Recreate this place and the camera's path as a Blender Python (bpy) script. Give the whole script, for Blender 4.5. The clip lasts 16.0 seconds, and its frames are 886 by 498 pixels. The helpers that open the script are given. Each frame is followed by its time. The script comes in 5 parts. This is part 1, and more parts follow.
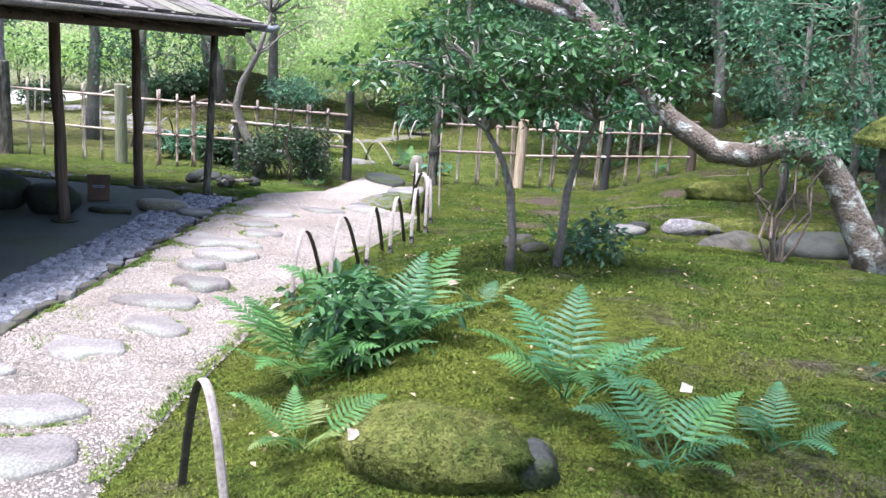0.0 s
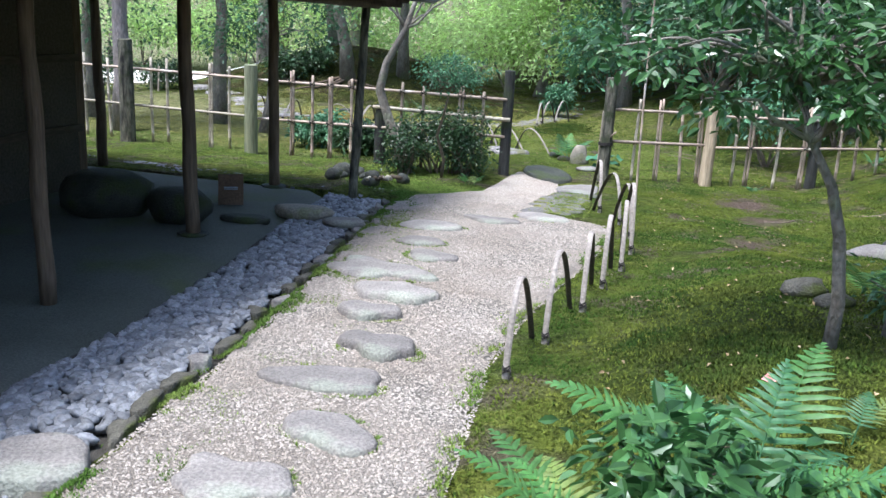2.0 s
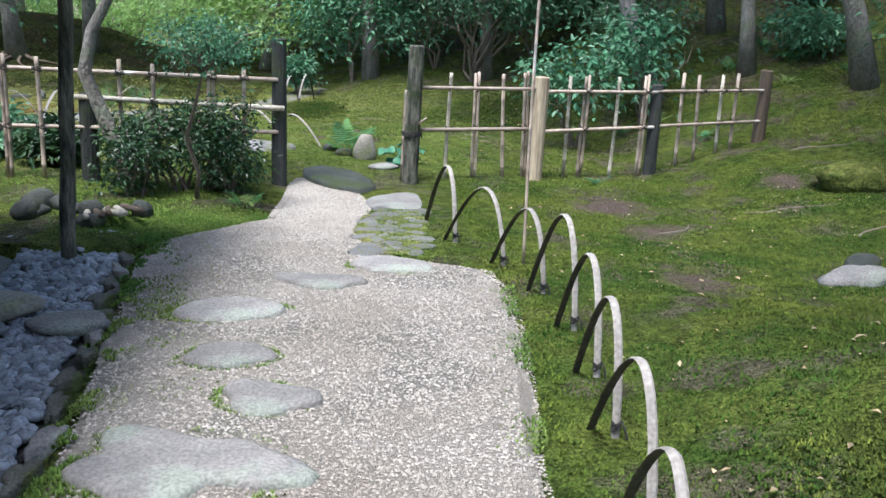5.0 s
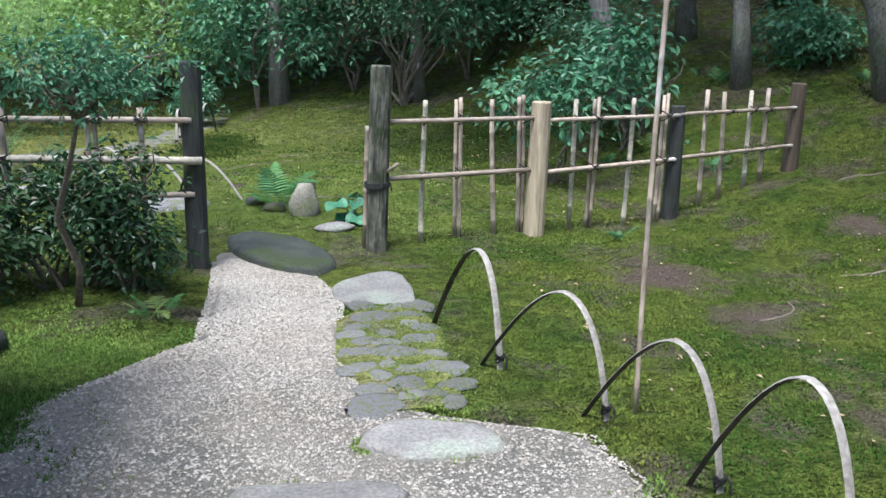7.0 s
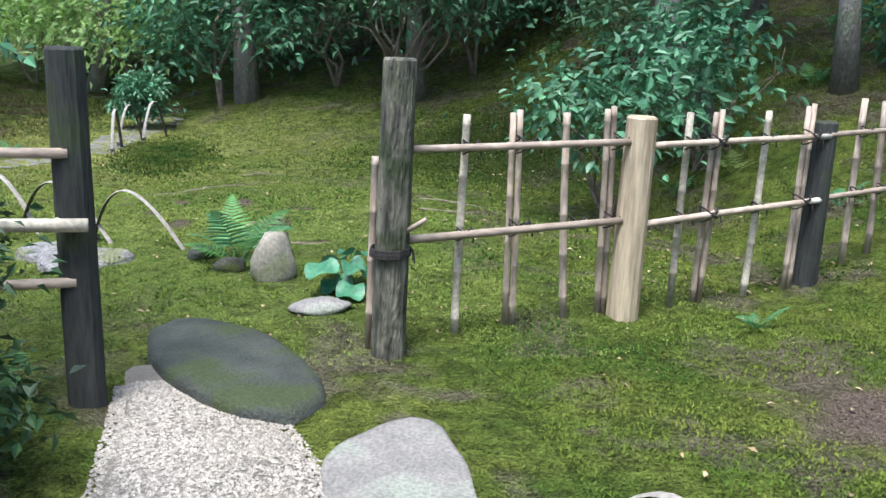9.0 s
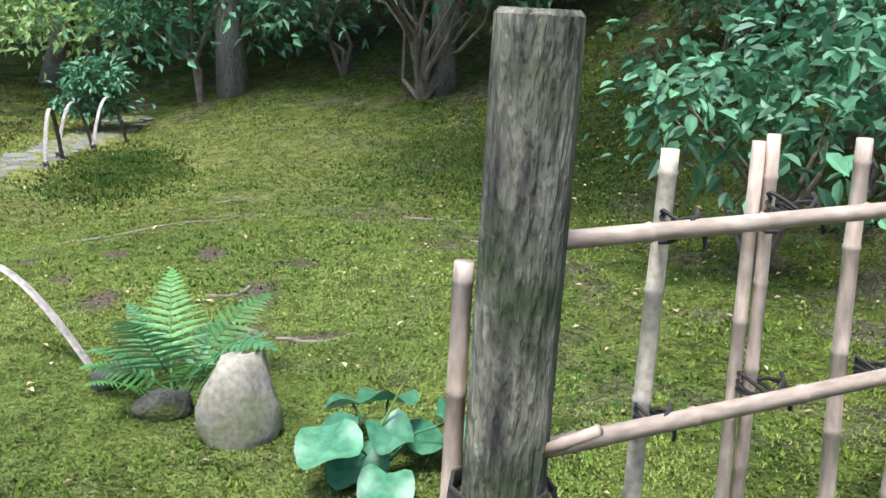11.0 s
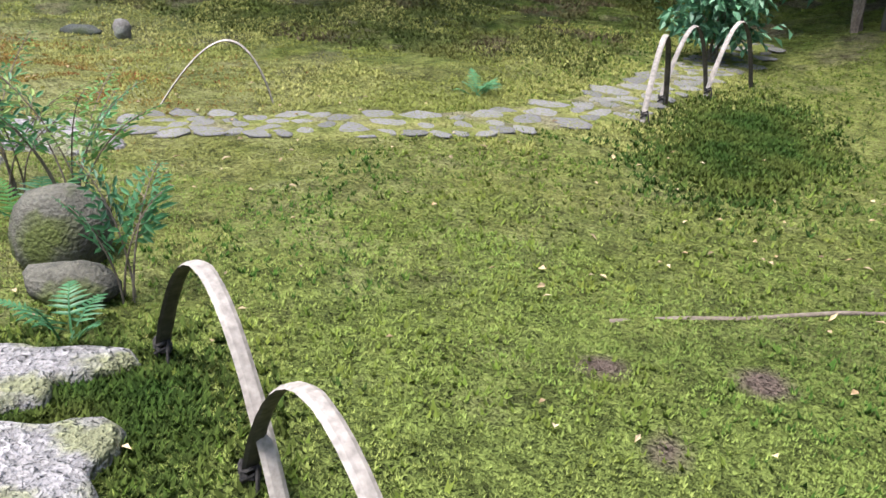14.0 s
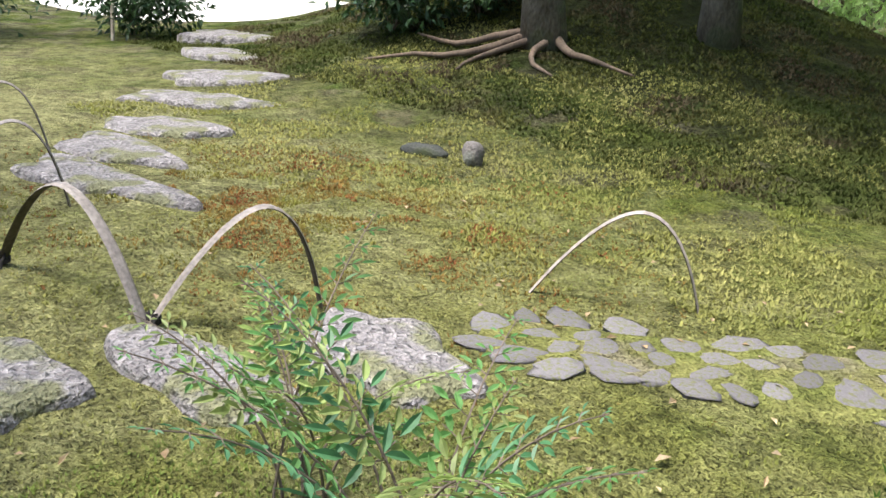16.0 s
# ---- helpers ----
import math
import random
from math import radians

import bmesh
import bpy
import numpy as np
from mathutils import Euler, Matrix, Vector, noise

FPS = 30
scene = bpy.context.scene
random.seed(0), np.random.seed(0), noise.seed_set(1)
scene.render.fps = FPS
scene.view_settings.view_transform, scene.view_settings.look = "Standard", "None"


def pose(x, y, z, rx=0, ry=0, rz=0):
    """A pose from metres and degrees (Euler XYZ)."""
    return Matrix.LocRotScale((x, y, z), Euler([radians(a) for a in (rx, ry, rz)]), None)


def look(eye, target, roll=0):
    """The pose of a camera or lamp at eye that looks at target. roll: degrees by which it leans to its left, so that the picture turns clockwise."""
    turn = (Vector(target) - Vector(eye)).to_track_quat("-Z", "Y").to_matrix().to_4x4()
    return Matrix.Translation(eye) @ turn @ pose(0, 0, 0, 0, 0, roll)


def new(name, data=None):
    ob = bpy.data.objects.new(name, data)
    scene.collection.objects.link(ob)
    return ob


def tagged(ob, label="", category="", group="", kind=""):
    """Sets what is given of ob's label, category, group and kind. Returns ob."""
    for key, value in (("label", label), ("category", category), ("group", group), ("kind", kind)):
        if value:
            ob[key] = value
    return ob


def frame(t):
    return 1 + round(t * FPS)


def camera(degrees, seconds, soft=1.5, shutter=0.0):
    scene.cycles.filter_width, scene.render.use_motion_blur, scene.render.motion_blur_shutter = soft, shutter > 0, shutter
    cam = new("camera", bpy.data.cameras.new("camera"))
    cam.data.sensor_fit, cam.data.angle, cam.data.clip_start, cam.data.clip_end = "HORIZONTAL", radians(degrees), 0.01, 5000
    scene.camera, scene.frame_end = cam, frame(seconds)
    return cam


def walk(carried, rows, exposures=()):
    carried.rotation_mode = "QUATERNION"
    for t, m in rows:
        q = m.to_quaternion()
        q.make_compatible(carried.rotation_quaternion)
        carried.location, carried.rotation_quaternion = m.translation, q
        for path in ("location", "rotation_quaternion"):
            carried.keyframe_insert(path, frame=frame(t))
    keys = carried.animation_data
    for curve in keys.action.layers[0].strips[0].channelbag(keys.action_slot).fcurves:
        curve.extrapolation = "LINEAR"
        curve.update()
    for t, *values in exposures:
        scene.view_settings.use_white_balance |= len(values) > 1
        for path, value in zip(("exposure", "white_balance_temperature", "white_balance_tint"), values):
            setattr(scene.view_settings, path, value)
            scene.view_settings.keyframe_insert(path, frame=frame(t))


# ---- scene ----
cam = camera(53.0, 16.0, soft=1.5)
PATH = [
    (0, (2.142, 1.372, 1.38), (1.83, 3.299, 0.944), 3.6),
    (0.5, (1.837, 1.801, 1.36), (1.424, 3.706, 0.915), 3.1),
    (1, (1.542, 2.227, 1.329), (1.121, 4.132, 0.891), 4.1),
    (1.5, (1.254, 2.687, 1.298), (0.729, 4.544, 0.773), 3.6),
    (2, (0.947, 3.098, 1.324), (0.411, 4.958, 0.82), 3.0),
    (2.5, (0.657, 3.637, 1.268), (0.151, 5.497, 0.736), 2.5),
    (3, (0.32, 4.15, 1.247), (-0.042, 6.042, 0.709), 2.4),
    (3.5, (0.111, 4.687, 1.205), (-0.128, 6.608, 0.701), 2.6),
    (4, (-0.142, 5.165, 1.193), (-0.297, 7.077, 0.627), 2.5),
    (4.5, (-0.357, 5.631, 1.158), (-0.37, 7.552, 0.603), 2.8),
    (7, (-1.061, 8.647, 0.991), (-0.7, 10.55, 0.493), 1.5),
    (7.5, (-1.134, 9.217, 0.993), (-0.782, 11.122, 0.497), 1.4),
    (8, (-1.122, 9.891, 0.94), (-0.765, 11.785, 0.406), 1.8),
    (10.5, (-0.722, 13.149, 0.745), (-0.222, 15.025, 0.265), 2.2),
    (11, (-0.769, 13.739, 0.677), (-0.361, 15.621, 0.135), 1.9),
    (11.5, (-0.804, 14.263, 0.681), (-0.539, 16.129, 0.013), 2.4),
    (12, (-0.887, 14.804, 0.585), (-0.734, 16.677, -0.1), 2.5),
    (12.5, (-0.927, 15.189, 0.58), (-0.814, 17.035, -0.181), 4.1),
    (13, (-1.039, 15.511, 0.592), (-1.282, 17.306, -0.255), 2.4),
    (13.5, (-1.257, 15.868, 0.592), (-1.71, 17.613, -0.276), 4.3),
    (14, (-1.552, 16.324, 0.554), (-2.251, 18.018, -0.247), 3.4),
    (14.5, (-1.907, 16.736, 0.536), (-2.76, 18.372, -0.235), 4.2),
    (15, (-2.281, 17.117, 0.519), (-3.301, 18.682, -0.197), 4.8),
    (15.5, (-2.684, 17.349, 0.506), (-3.832, 18.831, -0.192), 4.3),
    (16, (-3.052, 17.619, 0.461), (-4.316, 19.023, -0.197), 4.1),
]
walk(cam, [(t, look(eye, target, roll)) for t, eye, target, roll in PATH],
     exposures=[(0, 1.5, 5750, 18), (0.6, 1.33, 5700, 15), (1.5, 1.15, 5650, 11), (3.5, 1.12, 5700, 8), (7, 0.9, 5600, 5), (10.5, 1.3, 5800, 6), (12.5, 1.32, 5850, 10), (14, 1.25, 6100, 11), (16, 1.17, 6400, 11)])

# ---- world and light ----
world = bpy.data.worlds.new("world")
scene.world = world
world.use_nodes = True
wn = world.node_tree.nodes
sky = wn.new("ShaderNodeTexSky")
sky.sky_type, sky.sun_disc = "NISHITA", False
sky.sun_elevation, sky.sun_rotation = radians(70), radians(217)
sky.air_density, sky.dust_density, sky.ozone_density = 1.0, 3.0, 1.0
wn["Background"].inputs["Strength"].default_value = 0.15
world.node_tree.links.new(sky.outputs["Color"], wn["Background"].inputs["Color"])
sun = new("sun", bpy.data.lights.new("sun", "SUN"))
sun.data.energy, sun.data.angle, sun.data.color = 3.0, radians(18), (1.0, 0.96, 0.9)
sun.matrix_basis = look((-8.5, 1.5, 30), (-2, 10, 0))


# ---- materials ----
def colour_mix(nt, fac, a, b, blend="MIX"):
    m = nt.nodes.new("ShaderNodeMix")
    m.data_type, m.blend_type = "RGBA", blend
    for sock, v in ((m.inputs[0], fac), (m.inputs[6], a), (m.inputs[7], b)):
        if hasattr(v, "is_linked"):
            nt.links.new(v, sock)
        elif isinstance(v, (int, float)):
            sock.default_value = v
        else:
            sock.default_value = (*v, 1)
    return m.outputs[2]


def noise_ramp(nt, coord, scale, lo, hi, detail=4, stretch=None):
    if stretch:
        mp = nt.nodes.new("ShaderNodeMapping")
        mp.inputs["Scale"].default_value = stretch
        nt.links.new(coord, mp.inputs["Vector"])
        coord = mp.outputs["Vector"]
    n = nt.nodes.new("ShaderNodeTexNoise")
    n.inputs["Scale"].default_value, n.inputs["Detail"].default_value = scale, detail
    nt.links.new(coord, n.inputs["Vector"])
    r = nt.nodes.new("ShaderNodeMapRange")
    r.inputs["From Min"].default_value, r.inputs["From Max"].default_value = lo, hi
    nt.links.new(n.outputs["Fac"], r.inputs["Value"])
    return r.outputs["Result"]


def material(name, base, second, scale=8.0, fine=60.0, third=None, rough=0.8, bump=0.3, bump_size=0.01, vary=0.0, island=0.0, stretch=None, patch=0.8, leaf=0.0, spec=0.4):
    """A two-scale mottled surface: base and second colours by a coarse noise, a grain by a fine one, third in patches."""
    m = bpy.data.materials.new(name)
    m.use_nodes = True
    nt = m.node_tree
    p = nt.nodes["Principled BSDF"]
    tc = nt.nodes.new("ShaderNodeTexCoord").outputs["Object"]
    c = colour_mix(nt, noise_ramp(nt, tc, scale, 0.35, 0.65, 5, stretch), base, second)
    if third:
        c = colour_mix(nt, noise_ramp(nt, tc, patch, 0.52, 0.62, 6), c, third)
    grain = noise_ramp(nt, tc, fine, 0.3, 0.7, 3, stretch)
    g = nt.nodes.new("ShaderNodeMapRange")
    g.inputs["To Min"].default_value, g.inputs["To Max"].default_value = 0.72, 1.28
    nt.links.new(grain, g.inputs["Value"])
    c = colour_mix(nt, 1.0, c, g.outputs["Result"], "MULTIPLY")
    for amount, node, out in ((vary, "ShaderNodeObjectInfo", "Random"), (island, "ShaderNodeNewGeometry", "Random Per Island")):
        if amount:
            v = nt.nodes.new("ShaderNodeMapRange")
            v.inputs["To Min"].default_value, v.inputs["To Max"].default_value = 1 - amount, 1 + amount
            nt.links.new(nt.nodes.new(node).outputs[out], v.inputs["Value"])
            c = colour_mix(nt, 1.0, c, v.outputs["Result"], "MULTIPLY")
    nt.links.new(c, p.inputs["Base Color"])
    p.inputs["Roughness"].default_value = rough
    p.inputs["Specular IOR Level"].default_value = spec
    if bump:
        b = nt.nodes.new("ShaderNodeBump")
        b.inputs["Strength"].default_value, b.inputs["Distance"].default_value = bump, bump_size
        nt.links.new(grain, b.inputs["Height"])
        nt.links.new(b.outputs["Normal"], p.inputs["Normal"])
    if leaf:
        t = nt.nodes.new("ShaderNodeBsdfTranslucent")
        nt.links.new(c, t.inputs["Color"])
        mix = nt.nodes.new("ShaderNodeMixShader")
        mix.inputs[0].default_value = leaf
        nt.links.new(p.outputs[0], mix.inputs[1])
        nt.links.new(t.outputs[0], mix.inputs[2])
        nt.links.new(mix.outputs[0], nt.nodes["Material Output"].inputs["Surface"])
    return m


MOSS = material("moss", (0.075, 0.115, 0.02), (0.15, 0.175, 0.035), 2.2, 90, (0.14, 0.125, 0.075), 0.95, 0.9, 0.02, patch=2.1, spec=0.1)
MOSSROCK = material("deep cushion moss", (0.15, 0.18, 0.04), (0.24, 0.25, 0.07), 7, 160, (0.10, 0.13, 0.03), 0.95, 1.0, 0.02, patch=5, spec=0.1)
LAWNG = material("light green lawn moss", (0.20, 0.28, 0.06), (0.32, 0.36, 0.10), 1.6, 30, (0.16, 0.22, 0.05), 0.9, 0, island=0.16, patch=0.8, leaf=0.25, spec=0.15)
LAWN = material("yellowish lawn moss", (0.27, 0.275, 0.075), (0.38, 0.365, 0.135), 1.6, 30, (0.22, 0.24, 0.06), 0.9, 0, island=0.16, patch=0.8, leaf=0.25, spec=0.15)
SPRIG = material("moss sprig", (0.13, 0.21, 0.04), (0.22, 0.28, 0.07), 1.6, 30, (0.10, 0.18, 0.035), 0.9, 0, island=0.45, patch=0.7, leaf=0.25, spec=0.15)


def add_litter(m):
    """Brown leaf litter that takes over towards the upper slope, by place."""
    nt = m.node_tree
    p = nt.nodes["Principled BSDF"]
    old = p.inputs["Base Color"].links[0].from_socket
    tc = nt.nodes.new("ShaderNodeTexCoord").outputs["Object"]
    dot = nt.nodes.new("ShaderNodeVectorMath")
    dot.operation = "DOT_PRODUCT"
    dot.inputs[1].default_value = (0.8, 0.6, 0.0)
    nt.links.new(tc, dot.inputs[0])
    r = nt.nodes.new("ShaderNodeMapRange")
    r.inputs["From Min"].default_value, r.inputs["From Max"].default_value = 13.0, 19.0
    r.inputs["To Min"].default_value, r.inputs["To Max"].default_value = -0.25, 0.75
    nt.links.new(dot.outputs["Value"], r.inputs["Value"])
    s = nt.nodes.new("ShaderNodeMath")
    s.operation, s.use_clamp = "ADD", True
    nt.links.new(r.outputs["Result"], s.inputs[0])
    n = noise_ramp(nt, tc, 1.7, 0.35, 0.75, 8)
    half = nt.nodes.new("ShaderNodeMath")
    half.operation = "SUBTRACT"
    half.inputs[1].default_value = 0.35
    nt.links.new(n, half.inputs[0])
    nt.links.new(half.outputs[0], s.inputs[1])
    brown = colour_mix(nt, noise_ramp(nt, tc, 25, 0.35, 0.65, 4), (0.09, 0.07, 0.045), (0.17, 0.135, 0.095))
    nt.links.new(colour_mix(nt, s.outputs[0], old, brown), p.inputs["Base Color"])


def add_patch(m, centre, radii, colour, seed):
    """A ragged patch of another colour round a centre."""
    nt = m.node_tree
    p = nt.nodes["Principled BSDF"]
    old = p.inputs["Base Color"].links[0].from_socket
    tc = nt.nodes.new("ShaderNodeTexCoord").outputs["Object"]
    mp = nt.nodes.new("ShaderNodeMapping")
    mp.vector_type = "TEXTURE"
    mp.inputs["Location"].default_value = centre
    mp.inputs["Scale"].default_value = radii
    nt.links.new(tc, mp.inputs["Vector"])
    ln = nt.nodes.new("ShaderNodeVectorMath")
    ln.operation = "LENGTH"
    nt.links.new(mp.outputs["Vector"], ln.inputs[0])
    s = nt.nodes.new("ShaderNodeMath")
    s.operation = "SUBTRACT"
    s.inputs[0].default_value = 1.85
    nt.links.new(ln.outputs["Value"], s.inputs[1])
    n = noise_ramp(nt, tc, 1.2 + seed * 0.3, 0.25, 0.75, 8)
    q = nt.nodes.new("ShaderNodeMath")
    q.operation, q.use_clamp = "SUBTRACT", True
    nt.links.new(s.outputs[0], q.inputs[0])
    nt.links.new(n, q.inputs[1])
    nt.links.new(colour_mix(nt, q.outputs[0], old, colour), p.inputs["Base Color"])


def add_tufts(m, pits=0.38, heights=0.035):
    """Cushions and dark gaps between them, at two sizes, with relief."""
    nt = m.node_tree
    p = nt.nodes["Principled BSDF"]
    old = p.inputs["Base Color"].links[0].from_socket
    tc = nt.nodes.new("ShaderNodeTexCoord").outputs["Object"]
    a, c = noise_ramp(nt, tc, 11, 0.36, 0.60, 6), noise_ramp(nt, tc, 48, 0.34, 0.62, 4)
    mul = nt.nodes.new("ShaderNodeMath")
    mul.operation = "ADD"
    nt.links.new(a, mul.inputs[0])
    nt.links.new(c, mul.inputs[1])
    r = nt.nodes.new("ShaderNodeMapRange")
    r.inputs["From Max"].default_value = 2.0
    r.inputs["To Min"].default_value, r.inputs["To Max"].default_value = pits, 1.42
    nt.links.new(mul.outputs[0], r.inputs["Value"])
    nt.links.new(colour_mix(nt, 1.0, old, r.outputs["Result"], "MULTIPLY"), p.inputs["Base Color"])
    b = nt.nodes.new("ShaderNodeBump")
    b.inputs["Strength"].default_value, b.inputs["Distance"].default_value = 1.0, heights
    nt.links.new(mul.outputs[0], b.inputs["Height"])
    nt.links.new(p.inputs["Normal"].links[0].from_socket, b.inputs["Normal"])
    nt.links.new(b.outputs["Normal"], p.inputs["Normal"])


add_litter(MOSS)
# Far sunlit ground: the glare is put into a pale colour.
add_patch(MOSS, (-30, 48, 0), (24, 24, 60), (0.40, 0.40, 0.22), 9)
# Far lawn lightened in colour to make up for light lost below trees.
add_patch(MOSS, (-2.2, 21.6, 0), (2.6, 2.6, 6), (0.22, 0.235, 0.07), 9)
add_patch(MOSS, (-5.2, 18.6, 0), (3.4, 3.0, 6), (0.21, 0.215, 0.062), 4)
add_patch(MOSS, (-1.6, 17.6, 0), (2.4, 2.0, 6), (0.15, 0.185, 0.045), 5)
# Sunlight on the moss beyond the west fence, painted as paler ground.
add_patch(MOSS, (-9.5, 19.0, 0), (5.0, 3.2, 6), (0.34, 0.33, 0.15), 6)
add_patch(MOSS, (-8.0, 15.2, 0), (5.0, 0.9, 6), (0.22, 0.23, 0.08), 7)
add_patch(MOSS, (1.6, 5.6, 0), (1.4, 1.8, 4), (0.14, 0.165, 0.025), 8)
# Tree shade on the mound, put into the ground colour.
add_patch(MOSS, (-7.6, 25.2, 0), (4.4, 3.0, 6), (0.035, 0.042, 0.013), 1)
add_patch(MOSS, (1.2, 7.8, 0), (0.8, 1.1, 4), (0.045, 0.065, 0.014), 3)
# Shade on the slope behind the fence, painted as darker ground.
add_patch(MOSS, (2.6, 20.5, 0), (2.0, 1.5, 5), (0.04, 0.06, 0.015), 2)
add_tufts(MOSS)
BANKSPRIG = material("bank moss sprig", (0.085, 0.135, 0.02), (0.17, 0.195, 0.036), 1.3, 30, (0.05, 0.10, 0.016), 0.9, 0, island=0.3, patch=0.9, leaf=0.2, spec=0.12)
MOSSBED = material("walk joint moss", (0.17, 0.19, 0.05), (0.25, 0.24, 0.085), 4, 90, (0.22, 0.20, 0.12), 0.95, 0.9, 0.015, patch=3, spec=0.1)
add_tufts(MOSSROCK, 0.45, 0.02)
add_tufts(MOSSBED, 0.6, 0.01)
REDMOSS = material("red-tipped moss", (0.22, 0.22, 0.05), (0.27, 0.10, 0.04), 3.0, 40, None, 0.9, 0, island=0.4, leaf=0.2, spec=0.15)
# Real hair moss by the hoops; on the slope it stands in for shade.
DARKMOSS_AND_SHADE = material("dark hair moss and slope shade", (0.035, 0.07, 0.012), (0.08, 0.10, 0.02), 3.0, 60, None, 0.9, 0, island=0.45, leaf=0.2, spec=0.15)
# Olive moss of the mound, its colour darkened for the trees' shade.
MOUNDMOSS = material("mound moss darkened for shade", (0.05, 0.07, 0.018), (0.12, 0.125, 0.035), 1.6, 40, (0.10, 0.08, 0.045), 0.9, 0, island=0.3, patch=1.2, leaf=0.2, spec=0.12)
# Dark bed that shows in the gaps between the pebbles.
DARKSOIL = material("dark soil", (0.05, 0.045, 0.038), (0.08, 0.072, 0.06), 6, 120, None, 0.95, 0.8, 0.01)
GRAVEL = material("beige gravel bed", (0.28, 0.24, 0.20), (0.35, 0.305, 0.26), 1.2, 140, (0.22, 0.20, 0.17), 0.95, 1.0, 0.012, patch=1.6)
GRIT = material("gravel grain", (0.32, 0.275, 0.23), (0.39, 0.345, 0.30), 2.0, 50, None, 0.85, 0, island=0.25)
PALEGRAVEL = material("pale raked gravel", (0.72, 0.69, 0.63), (0.62, 0.59, 0.53), 0.8, 60, None, 0.95, 0.3, 0.01)
PEBBLE = material("grey river pebble", (0.18, 0.185, 0.20), (0.28, 0.285, 0.30), 9, 60, None, 0.6, 0.2, 0.003, vary=0.38)
PEBBLES = material("grey river pebbles", (0.18, 0.185, 0.20), (0.28, 0.285, 0.30), 9, 60, None, 0.6, 0.2, 0.003, island=0.38)
STONE = material("stepping stone", (0.185, 0.168, 0.155), (0.26, 0.235, 0.215), 5, 70, (0.26, 0.265, 0.22), 0.8, 0.5, 0.008, vary=0.22, patch=3)
DARKSTONE = material("dark damp stone", (0.035, 0.038, 0.032), (0.065, 0.068, 0.055), 6, 70, (0.045, 0.058, 0.02), 0.75, 0.5, 0.01, vary=0.2, patch=3)
MOSSSTONE = material("moss-grown stone", (0.13, 0.12, 0.095), (0.06, 0.056, 0.044), 9, 80, (0.085, 0.10, 0.024), 0.9, 0.6, 0.012, patch=3.5)
BOULDER = material("brown boulder", (0.30, 0.26, 0.20), (0.24, 0.22, 0.19), 4, 50, (0.22, 0.215, 0.13), 0.8, 0.25, 0.004, patch=4)
WHITESTONE = material("pale lichen stone", (0.38, 0.35, 0.345), (0.22, 0.205, 0.20), 13, 60, (0.20, 0.20, 0.11), 0.85, 0.9, 0.012, patch=6)
add_tufts(WHITESTONE, 0.62, 0.012)
PAVER = material("worn paving stone", (0.215, 0.20, 0.205), (0.16, 0.15, 0.152), 9, 60, (0.16, 0.165, 0.075), 0.85, 0.5, 0.01, vary=0.25, patch=6)
EARTH = material("packed earth floor", (0.12, 0.125, 0.105), (0.095, 0.10, 0.08), 1.5, 90, (0.10, 0.115, 0.06), 0.9, 0.3, 0.004)
BARKPOST = material("dark log", (0.10, 0.072, 0.05), (0.16, 0.115, 0.08), 6, 40, None, 0.85, 0.7, 0.006, vary=0.2, stretch=(1, 1, 0.12))
GREYPOST = material("weathered grey log", (0.022, 0.022, 0.019), (0.21, 0.195, 0.145), 19, 80, (0.05, 0.06, 0.028), 0.9, 1.0, 0.008, stretch=(1, 1, 0.22), patch=3.5)
BLACKPOST = material("blackened log", (0.03, 0.03, 0.028), (0.055, 0.055, 0.05), 10, 60, (0.05, 0.06, 0.03), 0.85, 0.8, 0.006, stretch=(1, 1, 0.15), patch=3)
NEWPOST = material("fresh peeled log", (0.52, 0.415, 0.285), (0.33, 0.25, 0.165), 16, 60, None, 0.7, 0.4, 0.004, stretch=(1, 1, 0.1))
GREENPOST = material("algae-green log", (0.25, 0.26, 0.16), (0.18, 0.19, 0.12), 10, 60, None, 0.85, 0.5, 0.004, stretch=(1, 1, 0.1))
BAMBOO = material("weathered bamboo", (0.43, 0.335, 0.265), (0.31, 0.235, 0.18), 9, 50, (0.52, 0.46, 0.41), 0.55, 0.2, 0.002, vary=0.25, stretch=(1, 1, 0.3), patch=2.5)
PALEBAMBOO = material("grey pale bamboo", (0.50, 0.44, 0.35), (0.40, 0.34, 0.26), 9, 50, None, 0.55, 0.2, 0.002, vary=0.2)
HOOPOUT = material("split bamboo skin", (0.35, 0.305, 0.27), (0.27, 0.235, 0.205), 12, 60, None, 0.55, 0.2, 0.002, vary=0.15)
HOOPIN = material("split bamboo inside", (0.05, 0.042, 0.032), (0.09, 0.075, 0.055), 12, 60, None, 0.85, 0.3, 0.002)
TWINE = material("black palm twine", (0.022, 0.019, 0.018), (0.04, 0.035, 0.032), 60, 200, None, 0.9, 0.5, 0.002)
WALL = material("dark clay wall", (0.10, 0.088, 0.07), (0.075, 0.065, 0.052), 1.5, 40, None, 0.95, 0.3, 0.004)
PLANKWOOD = material("dark eave wood", (0.06, 0.048, 0.038), (0.10, 0.08, 0.062), 8, 50, None, 0.85, 0.4, 0.004, stretch=(1, 0.15, 1))
SHINGLE = material("grey bark shingle", (0.24, 0.215, 0.19), (0.16, 0.14, 0.12), 6, 40, (0.20, 0.19, 0.14), 0.95, 0.7, 0.01, vary=0.25)
COPPER = material("grey metal gutter", (0.16, 0.17, 0.18), (0.22, 0.23, 0.24), 10, 60, None, 0.5, 0.1, 0.002)
